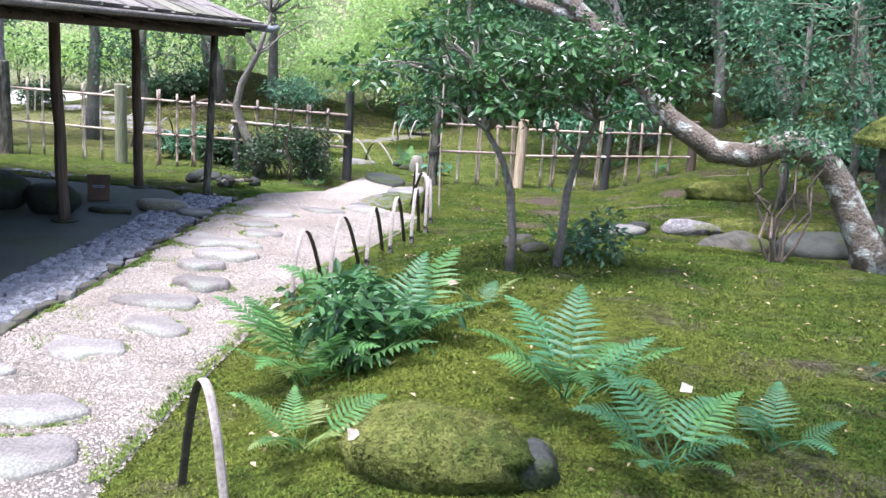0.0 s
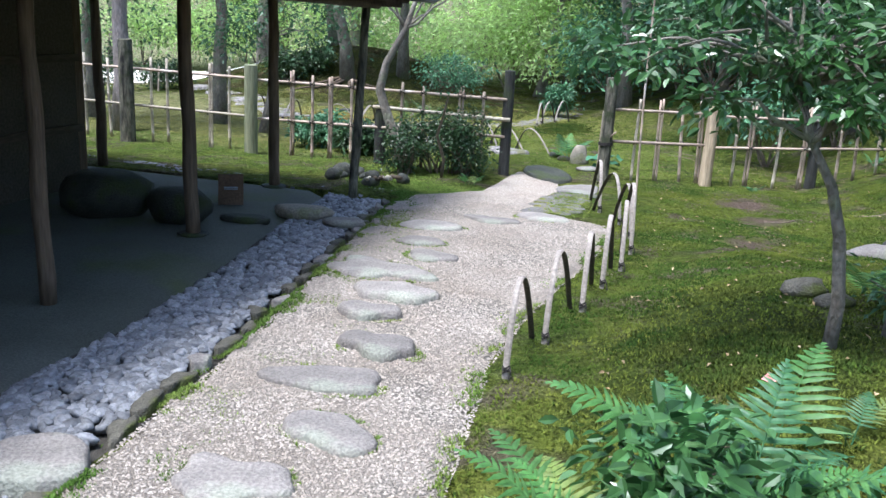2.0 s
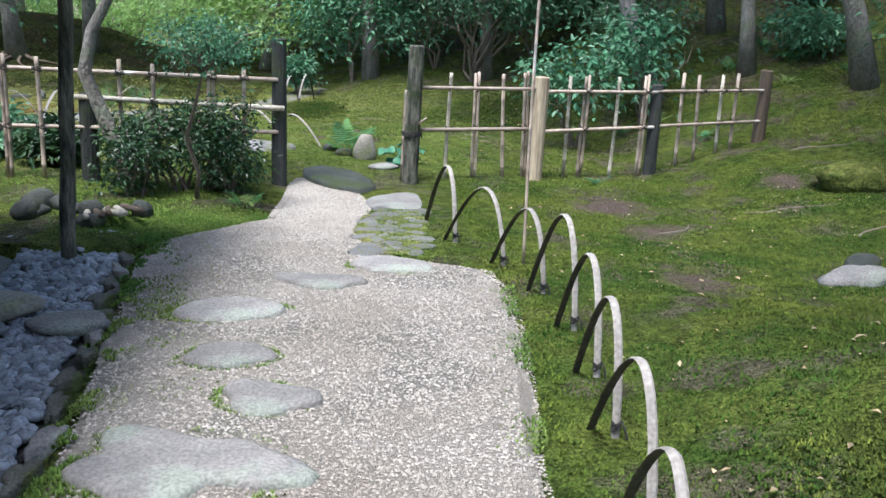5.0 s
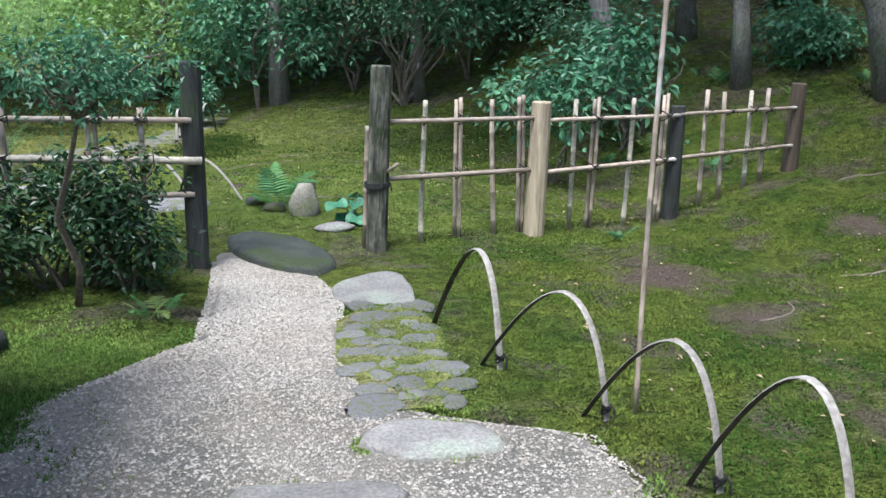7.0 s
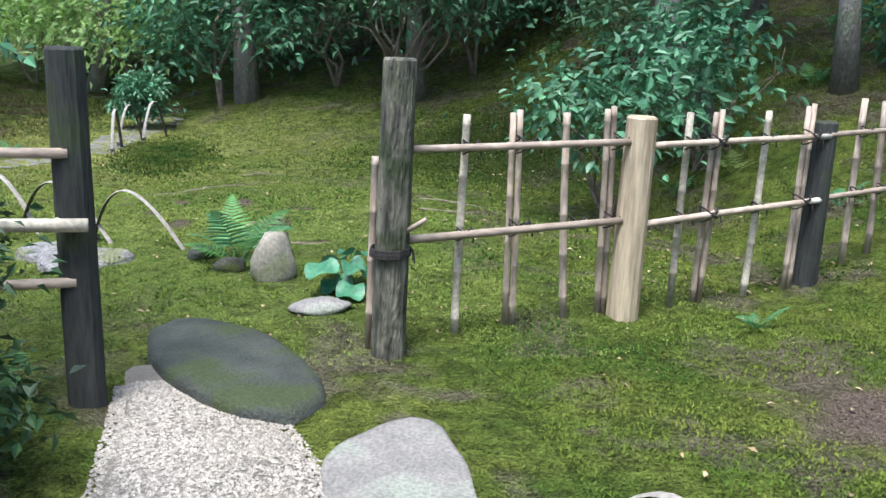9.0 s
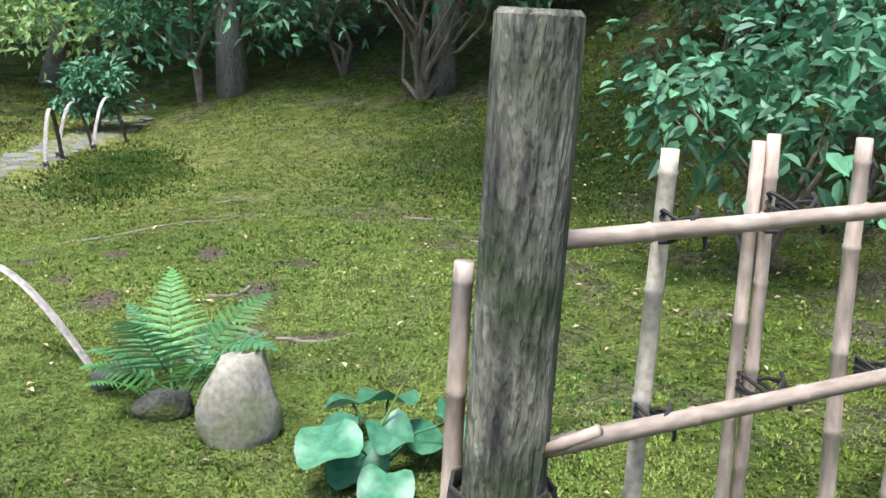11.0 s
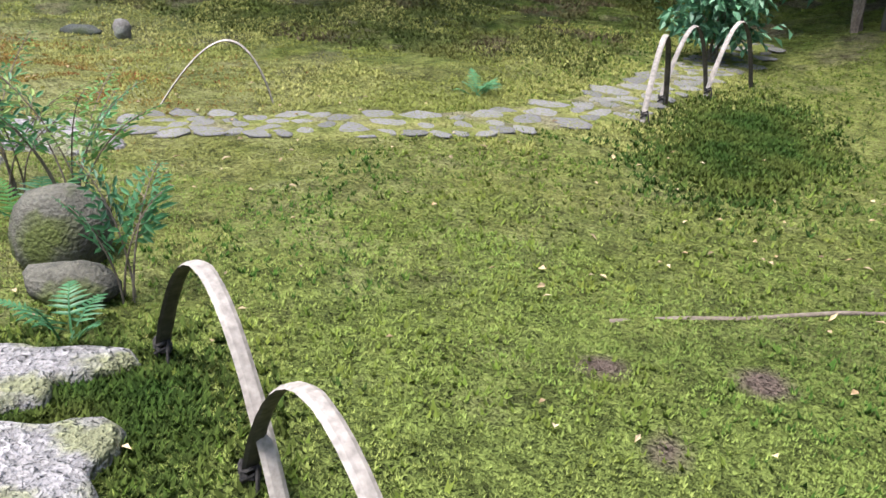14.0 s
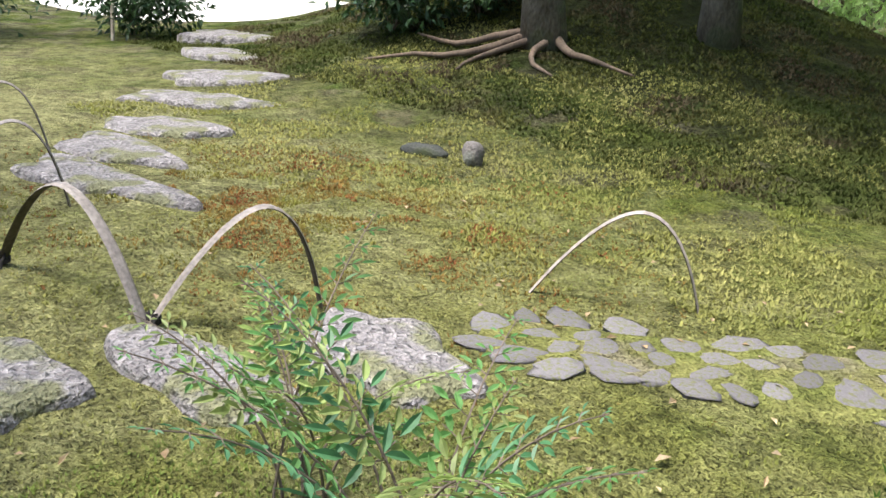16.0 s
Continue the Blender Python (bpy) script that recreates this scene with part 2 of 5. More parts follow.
SIGNWOOD = material("dark sign board", (0.10, 0.06, 0.035), (0.14, 0.085, 0.05), 8, 60, None, 0.7, 0.2, 0.002)
SIGNMARK = material("faded blue-white lettering bar", (0.35, 0.42, 0.48), (0.30, 0.36, 0.42), 20, 80, None, 0.7, 0)
BARK = material("grey-brown bark", (0.17, 0.145, 0.115), (0.26, 0.235, 0.20), 9, 45, (0.20, 0.21, 0.14), 0.9, 0.9, 0.012, vary=0.15, stretch=(1, 1, 0.5), patch=3)
LICHENBARK = material("lichen-spotted bark", (0.13, 0.105, 0.08), (0.21, 0.175, 0.14), 7, 45, (0.42, 0.42, 0.37), 0.9, 0.9, 0.012, patch=9)
PALEBARK = material("pale pinkish bark", (0.36, 0.31, 0.29), (0.26, 0.22, 0.20), 9, 45, None, 0.9, 0.9, 0.015, stretch=(1, 1, 0.3))
TWIG = material("twig bark", (0.13, 0.10, 0.075), (0.20, 0.16, 0.125), 12, 60, None, 0.9, 0.4, 0.004)
GLOSSLEAF = material("glossy camellia leaf", (0.04, 0.11, 0.032), (0.075, 0.17, 0.05), 4, 20, None, 0.28, 0, island=0.4, leaf=0.22, spec=0.6)
MAPLELEAF = material("light maple leaf", (0.42, 0.58, 0.20), (0.56, 0.70, 0.34), 1.2, 12, None, 0.5, 0, island=0.35, leaf=0.6)
OAKLEAF = material("evergreen leaf", (0.065, 0.145, 0.07), (0.11, 0.21, 0.10), 0.9, 12, None, 0.4, 0, island=0.45, leaf=0.25, spec=0.5)
BLUELEAF = material("blue-green undergrowth leaf", (0.075, 0.19, 0.10), (0.14, 0.28, 0.15), 1.1, 12, None, 0.45, 0, island=0.4, leaf=0.25)
SHRUBLEAF = material("dark shrub leaf", (0.025, 0.06, 0.022), (0.05, 0.10, 0.035), 3, 20, None, 0.4, 0, island=0.45, leaf=0.2, spec=0.5)
FERNLEAF = material("fern frond", (0.085, 0.22, 0.055), (0.15, 0.31, 0.10), 3, 30, None, 0.5, 0, vary=0.3, leaf=0.4, spec=0.4)
PALEFERN = material("young yellow fern frond", (0.24, 0.34, 0.08), (0.30, 0.36, 0.14), 3, 30, None, 0.5, 0, vary=0.2, leaf=0.45)
BLUEFERN = material("blue-green fern frond", (0.065, 0.19, 0.075), (0.12, 0.28, 0.13), 3, 30, None, 0.45, 0, vary=0.25, leaf=0.35)
ROUNDLEAF = material("round leathery leaf", (0.05, 0.16, 0.085), (0.09, 0.22, 0.12), 8, 40, None, 0.4, 0, vary=0.2, leaf=0.2)
DEADLEAF = material("fallen leaf", (0.30, 0.20, 0.10), (0.45, 0.36, 0.22), 20, 60, None, 0.8, 0, vary=0.3, island=0.4)
PALEPETAL = material("pale fallen petal", (0.62, 0.56, 0.46), (0.55, 0.42, 0.36), 20, 60, None, 0.7, 0, vary=0.2)
PINKPETAL = material("pink fallen petal", (0.62, 0.24, 0.22), (0.55, 0.30, 0.26), 20, 60, None, 0.7, 0)


# ---- building helpers ----
rng = random.Random(4)


class Build:
    """Collects points and faces of one mesh."""

    def __init__(self):
        self.v, self.f, self.m = [], [], []

    def add(self, verts, faces, slot=0):
        k = len(self.v)
        self.v.extend(tuple(p) for p in verts)
        self.f.extend(tuple(k + i for i in q) for q in faces)
        self.m.extend([slot] * len(faces))

    def tube(self, pts, radii, sides=8, slot=0, cap=True, squash=None):
        pts = [Vector(p) for p in pts]
        rings = []
        side = None
        for i, p in enumerate(pts):
            d = (pts[min(i + 1, len(pts) - 1)] - pts[max(i - 1, 0)]).normalized()
            if side is None:
                side = d.cross(Vector((0.31, 0.9, 0.29))).normalized()
            side = (side - d * side.dot(d)).normalized()
            up = d.cross(side)
            r = radii[i] if isinstance(radii, (list, tuple)) else radii
            rings.append([p + (side * math.cos(a) + up * math.sin(a)) * r for a in (2 * math.pi * k / sides for k in range(sides))])
        faces = []
        for i in range(len(pts) - 1):
            for k in range(sides):
                a, b = i * sides + k, i * sides + (k + 1) % sides
                faces.append((a, b, b + sides, a + sides))
        if cap:
            faces.append(tuple(reversed(range(sides))))
            faces.append(tuple(range((len(pts) - 1) * sides, len(pts) * sides)))
        self.add([q for r in rings for q in r], faces, slot)

    def box(self, m, size, slot=0):
        x, y, z = (s / 2 for s in size)
        vs = [m @ Vector((a * x, b * y, c * z)) for a in (-1, 1) for b in (-1, 1) for c in (-1, 1)]
        self.add(vs, [(0, 1, 3, 2), (4, 6, 7, 5), (0, 4, 5, 1), (2, 3, 7, 6), (0, 2, 6, 4), (1, 5, 7, 3)], slot)

    def leaf(self, at, way, normal, length, width, slot=0, fold=0.25):
        """A folded leaf with a midrib."""
        way = way.normalized()
        side = way.cross(normal)
        if side.length < 1e-4:
            side = way.orthogonal()
        side.normalize()
        n = side.cross(way)
        b = at
        t = at + way * length - n * length * 0.12
        mid = at + way * length * 0.45
        l, r = mid + side * width / 2 + n * width * fold, mid - side * width / 2 + n * width * fold
        self.add((b, r, t, l), ((0, 1, 2), (0, 2, 3)), slot)

    def oval_leaf(self, at, way, normal, length, width, slot=0, fold=0.2):
        """A pointed oval leaf, six points round a raised midrib."""
        way = way.normalized()
        side = way.cross(normal)
        if side.length < 1e-4:
            side = way.orthogonal()
        side.normalize()
        n = side.cross(way)
        rim = [at]
        for u, w in ((0.28, 0.42), (0.62, 0.46)):
            rim.append(at + way * length * u - side * width * w + n * (width * fold - length * 0.16 * u * u))
        rim.append(at + way * length - n * length * 0.16)
        for u, w in ((0.62, 0.46), (0.28, 0.42)):
            rim.append(at + way * length * u + side * width * w + n * (width * fold - length * 0.16 * u * u))
        self.add(rim, ((0, 1, 2, 3), (0, 3, 4, 5)), slot)

    def done(self, name, *mats, parent=None, label="", smooth=False, m=None):
        me = bpy.data.meshes.new(name)
        me.from_pydata(self.v, [], self.f)
        for q in mats:
            me.materials.append(q)
        if len(mats) > 1:
            me.polygons.foreach_set("material_index", self.m)
        if smooth:
            me.polygons.foreach_set("use_smooth", [True] * len(me.polygons))
        me.update()
        ob = new(name, me)
        if parent:
            ob.parent = parent
        if label:
            ob["label"] = label
        if m is not None:
            ob.matrix_basis = m
        return ob


def empty(name, m, label, category, group=""):
    ob = new(name)
    ob.empty_display_size = 0.1
    ob.matrix_basis = m
    return tagged(ob, label, category, group)


def interp(v, xs, ys):
    return float(np.interp(v, xs, ys))


def ease(a, b, v):
    k = min(1.0, max(0.0, (v - a) / (b - a)))
    return k * k * (3 - 2 * k)


def fbm(x, y, s, seed=0.0):
    return noise.fractal(Vector((x * s, y * s, seed)), 1.0, 2.0, 4)


# Bare earth showing through the moss: centre and half sizes.
BARE = [(-1.48, 17.82, 0.14, 0.17), (-0.76, 17.87, 0.11, 0.2), (-0.55, 18.31, 0.15, 0.13), (-1.03, 18.53, 0.1, 0.17), (-1.95, 18.46, 0.08, 0.08), (-1.52, 18.61, 0.09, 0.1), (-1.7, 18.15, 0.08, 0.11), (-0.77, 17.38, 0.09, 0.08), (-0.59, 17.26, 0.15, 0.08), (1.53, 14.1, 0.47, 0.5), (1.66, 13.14, 0.3, 0.34), (1.44, 11.47, 0.27, 0.5), (3.36, 14.68, 0.19, 0.34)]
# Middle lines of the two stone walks.
FAR_WALK = [(-4.75, 19.72), (-3.9, 20.2), (-3.25, 20.62), (-2.7, 21.5), (-2.45, 22.6), (-2.1, 24.2)]
GATE_PATCH = [(-0.47, 12.02), (-0.52, 12.6), (-0.45, 13.55)]


def off_line(x, y, line):
    """The distance of a place from a bent line."""
    best = 99.0
    for (ax, ay), (bx, by) in zip(line, line[1:]):
        dx, dy = bx - ax, by - ay
        k = min(1.0, max(0.0, ((x - ax) * dx + (y - ay) * dy) / (dx * dx + dy * dy)))
        best = min(best, math.hypot(x - ax - k * dx, y - ay - k * dy))
    return best


# Edges of the gravel path and of the pavilion's floor, as x by y.
LY, LX = (-2, 4, 6, 7.15, 8, 8.9, 10.35, 11.8, 12.3, 12.6, 13.1, 14, 15.0), (-0.9, -1.0, -1.2, -1.34, -1.48, -1.65, -1.9, -2.15, -2.12, -1.9, -1.52, -1.5, -1.54)
RY, RX = (-2, 3.5, 4.4, 5, 5.7, 6.3, 7.5, 8.3, 9.4, 10.5, 11.3, 11.7, 12.0, 12.7, 13.2, 13.9, 14.5, 15.0), (0.9, 0.55, 0.36, 0.28, 0.2, 0.14, 0.0, 0.0, 0.11, 0.2, 0.23, 0.18, -0.45, -0.72, -0.72, -0.68, -0.85, -1.2)
FY, FX = (-3, 4, 6.5, 7.3, 9, 10.3, 11.9), (-1.5, -1.9, -2.07, -2.12, -2.4, -2.68, -2.95)
FLOOR = -0.56


def path_left(y):
    return interp(y, LY, LX)


def path_right(y):
    return interp(y, RY, RX)


def floor_edge(y):
    return interp(y, FY, FX)


def base_height(x, y):
    z = interp(y, (-5, 4, 6, 8.5, 11, 12.5, 14.8, 17, 19, 21.3, 25), (-0.32, -0.37, -0.41, -0.48, -0.55, -0.60, -0.69, -0.70, -0.70, -0.76, -0.76))
    z += 0.33 * ease(0.35, 1.6, x) * (1 - ease(8.5, 12, y))
    z += 0.38 * ease(2, 4, x) * ease(11, 16, y)
    z -= 0.06 * ease(-3, -5.5, x) * ease(16, 20, y)
    u = 0.8 * x + 0.6 * (y - 15.5) - 3.0
    if u > 0:
        z += (0.30 + 0.12 * ease(1, 5, x)) * (math.sqrt(u * u + 1.0) - 1.0) * (1 if u < 30 else 30 / u)
    z += 1.25 * math.exp(-(((x + 8.6) / 3.3) ** 2 + ((y - 26.6) / 2.9) ** 2))
    far = math.hypot(x + 2, y - 12)
    z += 0.10 * max(0.0, far - 40)
    return z


def ground(x, y):
    """The height of the mossy ground."""
    z = base_height(x, y)
    if y < 12.0:
        z -= 0.10 * ease(0.05, -0.1, x - path_left(y)) + 0.18 * ease(0.1, -0.2, x - floor_edge(y))
    on_path = ease(0.10, -0.10, x - path_right(y)) * ease(-0.10, 0.10, x - path_left(y)) if y < 15.2 else 0.0
    rough = 1 - on_path
    lump = 0.035 * fbm(x, y, 0.9, 3.1) + 0.016 * fbm(x, y, 3.2, 8.4)
    if x < path_left(y) and y < 12.2:
        lump *= 0.1
    if 11.0 < y < 25.5 and -6 < x < 1:
        lump *= ease(0.35, 0.7, min(off_line(x, y, FAR_WALK), off_line(x, y, GATE_PATCH)))
    return z + lump * rough - 0.03 * on_path


# ---- the ground ----
def spread(lo, hi, step, reach):
    mid = list(np.arange(lo, hi, step))
    out, d, a = [], step, 0.0
    while a < reach:
        d *= 1.18
        a += d
        out.append(a)
    return [lo - a for a in reversed(out)] + mid + [mid[-1] + a for a in out]


def sheet(name, xs, ys, height, mat):
    verts = [(x, y, height(x, y)) for y in ys for x in xs]
    n = len(xs)
    faces = [(j * n + i, j * n + i + 1, (j + 1) * n + i + 1, (j + 1) * n + i) for j in range(len(ys) - 1) for i in range(n - 1)]
    b = Build()
    b.v, b.f = verts, faces
    return b.done(name, mat, smooth=True)


for bx, by, brx, bry in BARE:
    add_patch(MOSS, (bx, by, 0), (brx * 0.8, bry * 0.8, 3), (0.17, 0.125, 0.10), 12)
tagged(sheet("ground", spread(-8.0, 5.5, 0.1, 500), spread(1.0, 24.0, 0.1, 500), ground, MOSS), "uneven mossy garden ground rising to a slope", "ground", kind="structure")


def strip(name, y0, y1, left, right, lift, mat, wob=0.05, nx=24, step=0.07, seed=0.0):
    b = Build()
    ys = list(np.arange(y0, y1 + step / 2, step))
    for y in ys:
        l, r = left(y) + wob * fbm(0, y, 2.3, seed), right(y) + wob * fbm(5, y, 2.3, seed)
        for i in range(nx + 1):
            k = i / nx
            x = l + (r - l) * k
            edge = min(k, 1 - k) * (r - l)
            b.v.append((x, y, base_height(x, y) + lift * ease(0, 0.12, edge) - 0.035 * (1 - ease(0, 0.08, edge)) + 0.008 * fbm(x, y, 2.0, seed)))
    for j in range(len(ys) - 1):
        for i in range(nx):
            a = j * (nx + 1) + i
            b.f.append((a, a + 1, a + nx + 2, a + nx + 1))
    return b.done(name, mat, smooth=True)


tagged(strip("path", -2, 15.1, path_left, path_right, 0.004, GRAVEL), "beige fine gravel garden path", "path", kind="structure")


def grit(name, place, count, lo, hi, mat, label, lift=0.0, flat=0.6, seed=1):
    """Many small angular grains, two pyramids each."""
    r = random.Random(seed)
    b = Build()
    for _ in range(count):
        x, y, z = place(r)
        s = r.uniform(lo, hi)
        a = r.uniform(0, 6.28)
        e = r.uniform(0.6, 1.0)
        ca, sa = math.cos(a) * s, math.sin(a) * s
        h = s * flat
        b.add(((x + ca, y + sa, z), (x - sa * e, y + ca * e, z), (x - ca, y - sa, z), (x + sa * e, y - ca * e, z), (x + r.uniform(-.4, .4) * s, y + r.uniform(-.4, .4) * s, z + h)),
              ((0, 1, 4), (1, 2, 4), (2, 3, 4), (3, 0, 4)))
    return tagged(b.done(name, mat), label, "gravel", kind="stuff")


def on_gravel(r):
    y = 3.5 + 11.4 * r.random() ** 0.9
    x = path_left(y) + (path_right(y) - path_left(y)) * r.random()
    return x, y, base_height(x, y) + 0.006 + 0.008 * fbm(x, y, 2.0, 0.0) - 0.02 * ease(0.12, 0.0, min(x - path_left(y), path_right(y) - x))


grit("gravel", on_gravel, 100000, 0.0045, 0.0098, GRIT, "loose beige gravel grains on the path", seed=3)

# packed earth floor of the pavilion
b = Build()
ys = list(np.arange(-3, 12.0, 0.25))
for y in ys:
    e = floor_edge(y)
    for k in range(13):
        x = e + (-9.5 - e) * (k / 12) ** 1.5
        z = FLOOR + 0.006 * fbm(x, y, 1.5) + 0.14 * ease(6.8, 4.0, y) * 1.0
        b.v.append((x, y, z - (0.06 if k == 0 else 0)))
for j in range(len(ys) - 1):
    for k in range(12):
        a = j * 13 + k
        b.f.append((a, a + 13, a + 14, a + 1))
tagged(b.done("floor", EARTH, smooth=True), "grey-green packed earth floor of the pavilion", "floor", kind="structure")


# ---- stones ----
def rock_mesh(name, mat, rx, ry, rz, seed, rough=0.25, flat_top=0.0, parent=None, rings=10, sides=18, taper=0.0):
    """A rounded, uneven stone standing on z=0, its foot a little below."""
    b = Build()
    off = Vector((seed * 7.3, seed * 3.1, seed * 1.7))
    vs = []
    for i in range(rings + 1):
        t = math.pi * i / rings
        for k in range(sides):
            a = 2 * math.pi * k / sides
            d = Vector((math.sin(t) * math.cos(a), math.sin(t) * math.sin(a), math.cos(t)))
            q = 1 + rough * noise.fractal(d * 1.3 + off, 1.0, 2.0, 3)
            slim = 1 - taper * (0.5 + 0.5 * d.z)
            p = Vector((d.x * rx * q * slim, d.y * ry * q * slim, d.z * rz * q))
            if flat_top and p.z > rz * flat_top:
                p.z = rz * flat_top + (p.z - rz * flat_top) * 0.15
            vs.append(p)
    b.v = [tuple(p) for p in vs]
    for i in range(rings):
        for k in range(sides):
            a, c = i * sides + k, i * sides + (k + 1) % sides
            b.f.append((a, a + sides, c + sides, c))
    return b.done(name, mat, smooth=True, parent=parent)


def rock(name, x, y, rx, ry, rz, mat, label, category, seed, turn=0.0, sink=0.3, group="", rough=0.25, flat_top=0.0, z=None, taper=0.0):
    ob = rock_mesh(name, mat, rx, ry, rz, seed, rough, flat_top, taper=taper)
    zz = (ground(x, y) if z is None else z)
    ob.matrix_basis = pose(x, y, zz + rz * (1 - 2 * sink), 0, 0, turn)
    return tagged(ob, label, category, group)


def flat_stone(name, x, y, rx, ry, mat, label, seed, turn=0.0, proud=0.03, group="", z=None, jag=0.4):
    """A flat stepping stone: an irregular outline, a worn rim and a nearly level top."""
    r = random.Random(seed * 13 + 5)
    n = 28
    corners = [r.uniform(-1, 1) for _ in range(9)]
    b = Build()
    rings = ((1.04, -0.10), (1.02, proud * 0.35), (0.96, proud * 0.82), (0.86, proud), (0.55, proud * 1.08), (0.25, proud * 1.04))
    for k, (q, h) in enumerate(rings):
        for i in range(n):
            a = 2 * math.pi * i / n
            w = 1 + jag * (0.55 * math.cos(2 * a + corners[0] * 3) * corners[1] + 0.6 * math.cos(3 * a + corners[2] * 3) * corners[3] + 0.35 * math.cos(5 * a + corners[4] * 3) * corners[5]) + 0.05 * noise.noise(Vector((math.cos(a) * 3, math.sin(a) * 3, seed)))
            px, py = rx * q * w * math.cos(a), ry * q * w * math.sin(a)
            b.v.append((px, py, h + (0.008 * fbm(px, py, 7, seed) if k > 1 else 0)))
    for k in range(len(rings) - 1):
        for i in range(n):
            a, c = k * n + i, k * n + (i + 1) % n
            b.f.append((a, c, c + n, a + n))
    b.f.append(tuple(range((len(rings) - 1) * n, len(rings) * n)))
    ob = b.done(name, mat, smooth=True)
    ob.matrix_basis = pose(x, y, ground(x, y) if z is None else z, r.uniform(-1.5, 1.5), r.uniform(-1.5, 1.5), turn)
    return tagged(ob, label, "stepping stone", group)


STEPS = [  # x, y, half width, half depth, turn
    (-1.40, 5.60, .27, .19, 20), (-0.98, 5.16, .24, .16, 35), (-0.60, 5.76, .22, .17, 10), (-0.36, 4.88, .30, .17, 10), (-0.10, 4.45, .26, .18, 0),
    (-0.44, 6.30, .21, .16, -25), (-0.69, 6.84, .26, .17, 0), (-0.63, 7.38, .23, .14, -10), (-0.91, 7.93, .19, .12, 5),
    (-0.90, 8.40, .27, .17, 5), (-1.24, 8.98, .37, .24, -8), (-1.01, 9.55, .20, .15, -20), (-1.25, 10.02, .20, .14, 5), (-1.37, 10.68, .29, .17, 10),
    (-0.94, 11.28, .24, .15, -5), (-0.51, 11.70, .25, .17, 0),
]
for i, (x, y, rx, ry, turn) in enumerate(STEPS):
    flat_stone("stepping_stone", x, y, rx, ry, STONE, "flat grey-brown stepping stone set in the gravel path", i + 1, turn, 0.035 if i not in (7, 8, 9) else 0.06, "stepping stones of the gravel path", base_height(x, y))
flat_stone("stepping_stone", -0.48, 13.92, .27, .34, STONE, "flat grey stone at the moss edge before the gate", 36, -15, .010, z=base_height(-.48, 13.92) + .008, jag=.25)
flat_stone("threshold_stone", -1.07, 15.02, .64, .29, DARKSTONE, "wide dark damp threshold stone in the gateway", 32, -64, .05, z=base_height(-1, 15.0) + .01, jag=.18)
for i, (x, y, rx, ry, turn) in enumerate([(-2.05, 16.85, .30, .26, 10), (-2.9, 17.38, .22, .18, 0), (-3.25, 17.66, .2, .16, 30), (-3.62, 17.35, .3, .2, 10), (-5.36, 18.32, .30, .24, 20), (-5.02, 18.82, .29, .18, 10), (-4.78, 19.32, .32, .20, -10)]):
    flat_stone("stepping_stone", x, y, rx, ry, WHITESTONE, "pale rough stepping stone beside the moss lawn", 40 + i, turn, .05, "pale stepping stones beyond the gate", jag=.55)
for i, (x, y, rx, ry, turn) in enumerate([(-7.1, 19.55, .48, .22, 10), (-7.62, 19.95, .42, .22, 10), (-8.1, 20.5, .42, .24, 20), (-8.75, 21.15, .5, .26, 48), (-9.35, 21.8, .5, .28, 48), (-10.3, 22.45, .45, .3, 20), (-11.2, 23.1, .5, .36, 30)]):
    flat_stone("stepping_stone", x, y, rx, ry, WHITESTONE, "wide pale flat stepping stone crossing the moss", 60 + i, turn, .04, "stepping stones to the gravel court")


# ---- paved stone walk beyond the gate ----
def stone_walk(name, line, half, count, label, seed, sit=0.0085):
    r = random.Random(seed)
    pts = [Vector((x, y)) for x, y in line]
    seg = [(pts[i + 1] - pts[i]).length for i in range(len(pts) - 1)]
    total = sum(seg)

    def place(s, u):
        s = min(max(s, 0), total - 1e-4)
        for i, q in enumerate(seg):
            if s <= q:
                d = (pts[i + 1] - pts[i]) / q
                p = pts[i] + d * s + Vector((-d.y, d.x)) * u
                return p.x, p.y
            s -= q
    bed = Build()
    n = int(total / 0.1)
    for j in range(n + 1):
        for k in range(7):
            u = (k / 3 - 1) * (half + 0.07 + 0.10 * fbm(j * 0.17, 0.4 * (k > 3), 1, seed)) * min(1.0, 0.55 + 0.9 * math.sin(math.pi * min(1, max(0, j / n))))
            x, y = place(total * j / n, u)
            bed.v.append((x, y, base_height(x, y) + (0.012 if 0 < k < 6 else -0.03)))
    for j in range(n):
        for k in range(6):
            a = j * 7 + k
            bed.f.append((a, a + 1, a + 8, a + 7))
    walk_ob = tagged(bed.done(name, MOSSBED, smooth=True), label, "path", kind="structure")
    shapes = [rock_mesh("paving_stone", PAVER, 1, 1, 0.28, 80 + seed + i, 0.5, 0.3, rings=6, sides=10) for i in range(4)]
    made = 0
    taken = []
    for _ in range(count * 12):
        if made >= count:
            break
        s, u = r.uniform(0, total), r.uniform(-half + 0.05, half - 0.05)
        size = r.uniform(0.06, 0.145)
        x, y = place(s, u)
        if any((x - a) ** 2 + (y - c) ** 2 < (0.74 * (size + q)) ** 2 for a, c, q in taken):
            continue
        taken.append((x, y, size))
        ob = shapes[made] if made < 4 else new("paving_stone", shapes[made % 4].data)
        ob.parent = walk_ob
        ob.matrix_basis = pose(x, y, base_height(x, y) + sit, 0, 0, r.uniform(0, 360)) @ Matrix.Diagonal((size, size * r.uniform(.6, 1), .05, 1))
        made += 1
    return walk_ob


stone_walk("stone_walk", FAR_WALK, 0.26, 260, "narrow walk of pale flat stones with moss in the joints", 5)
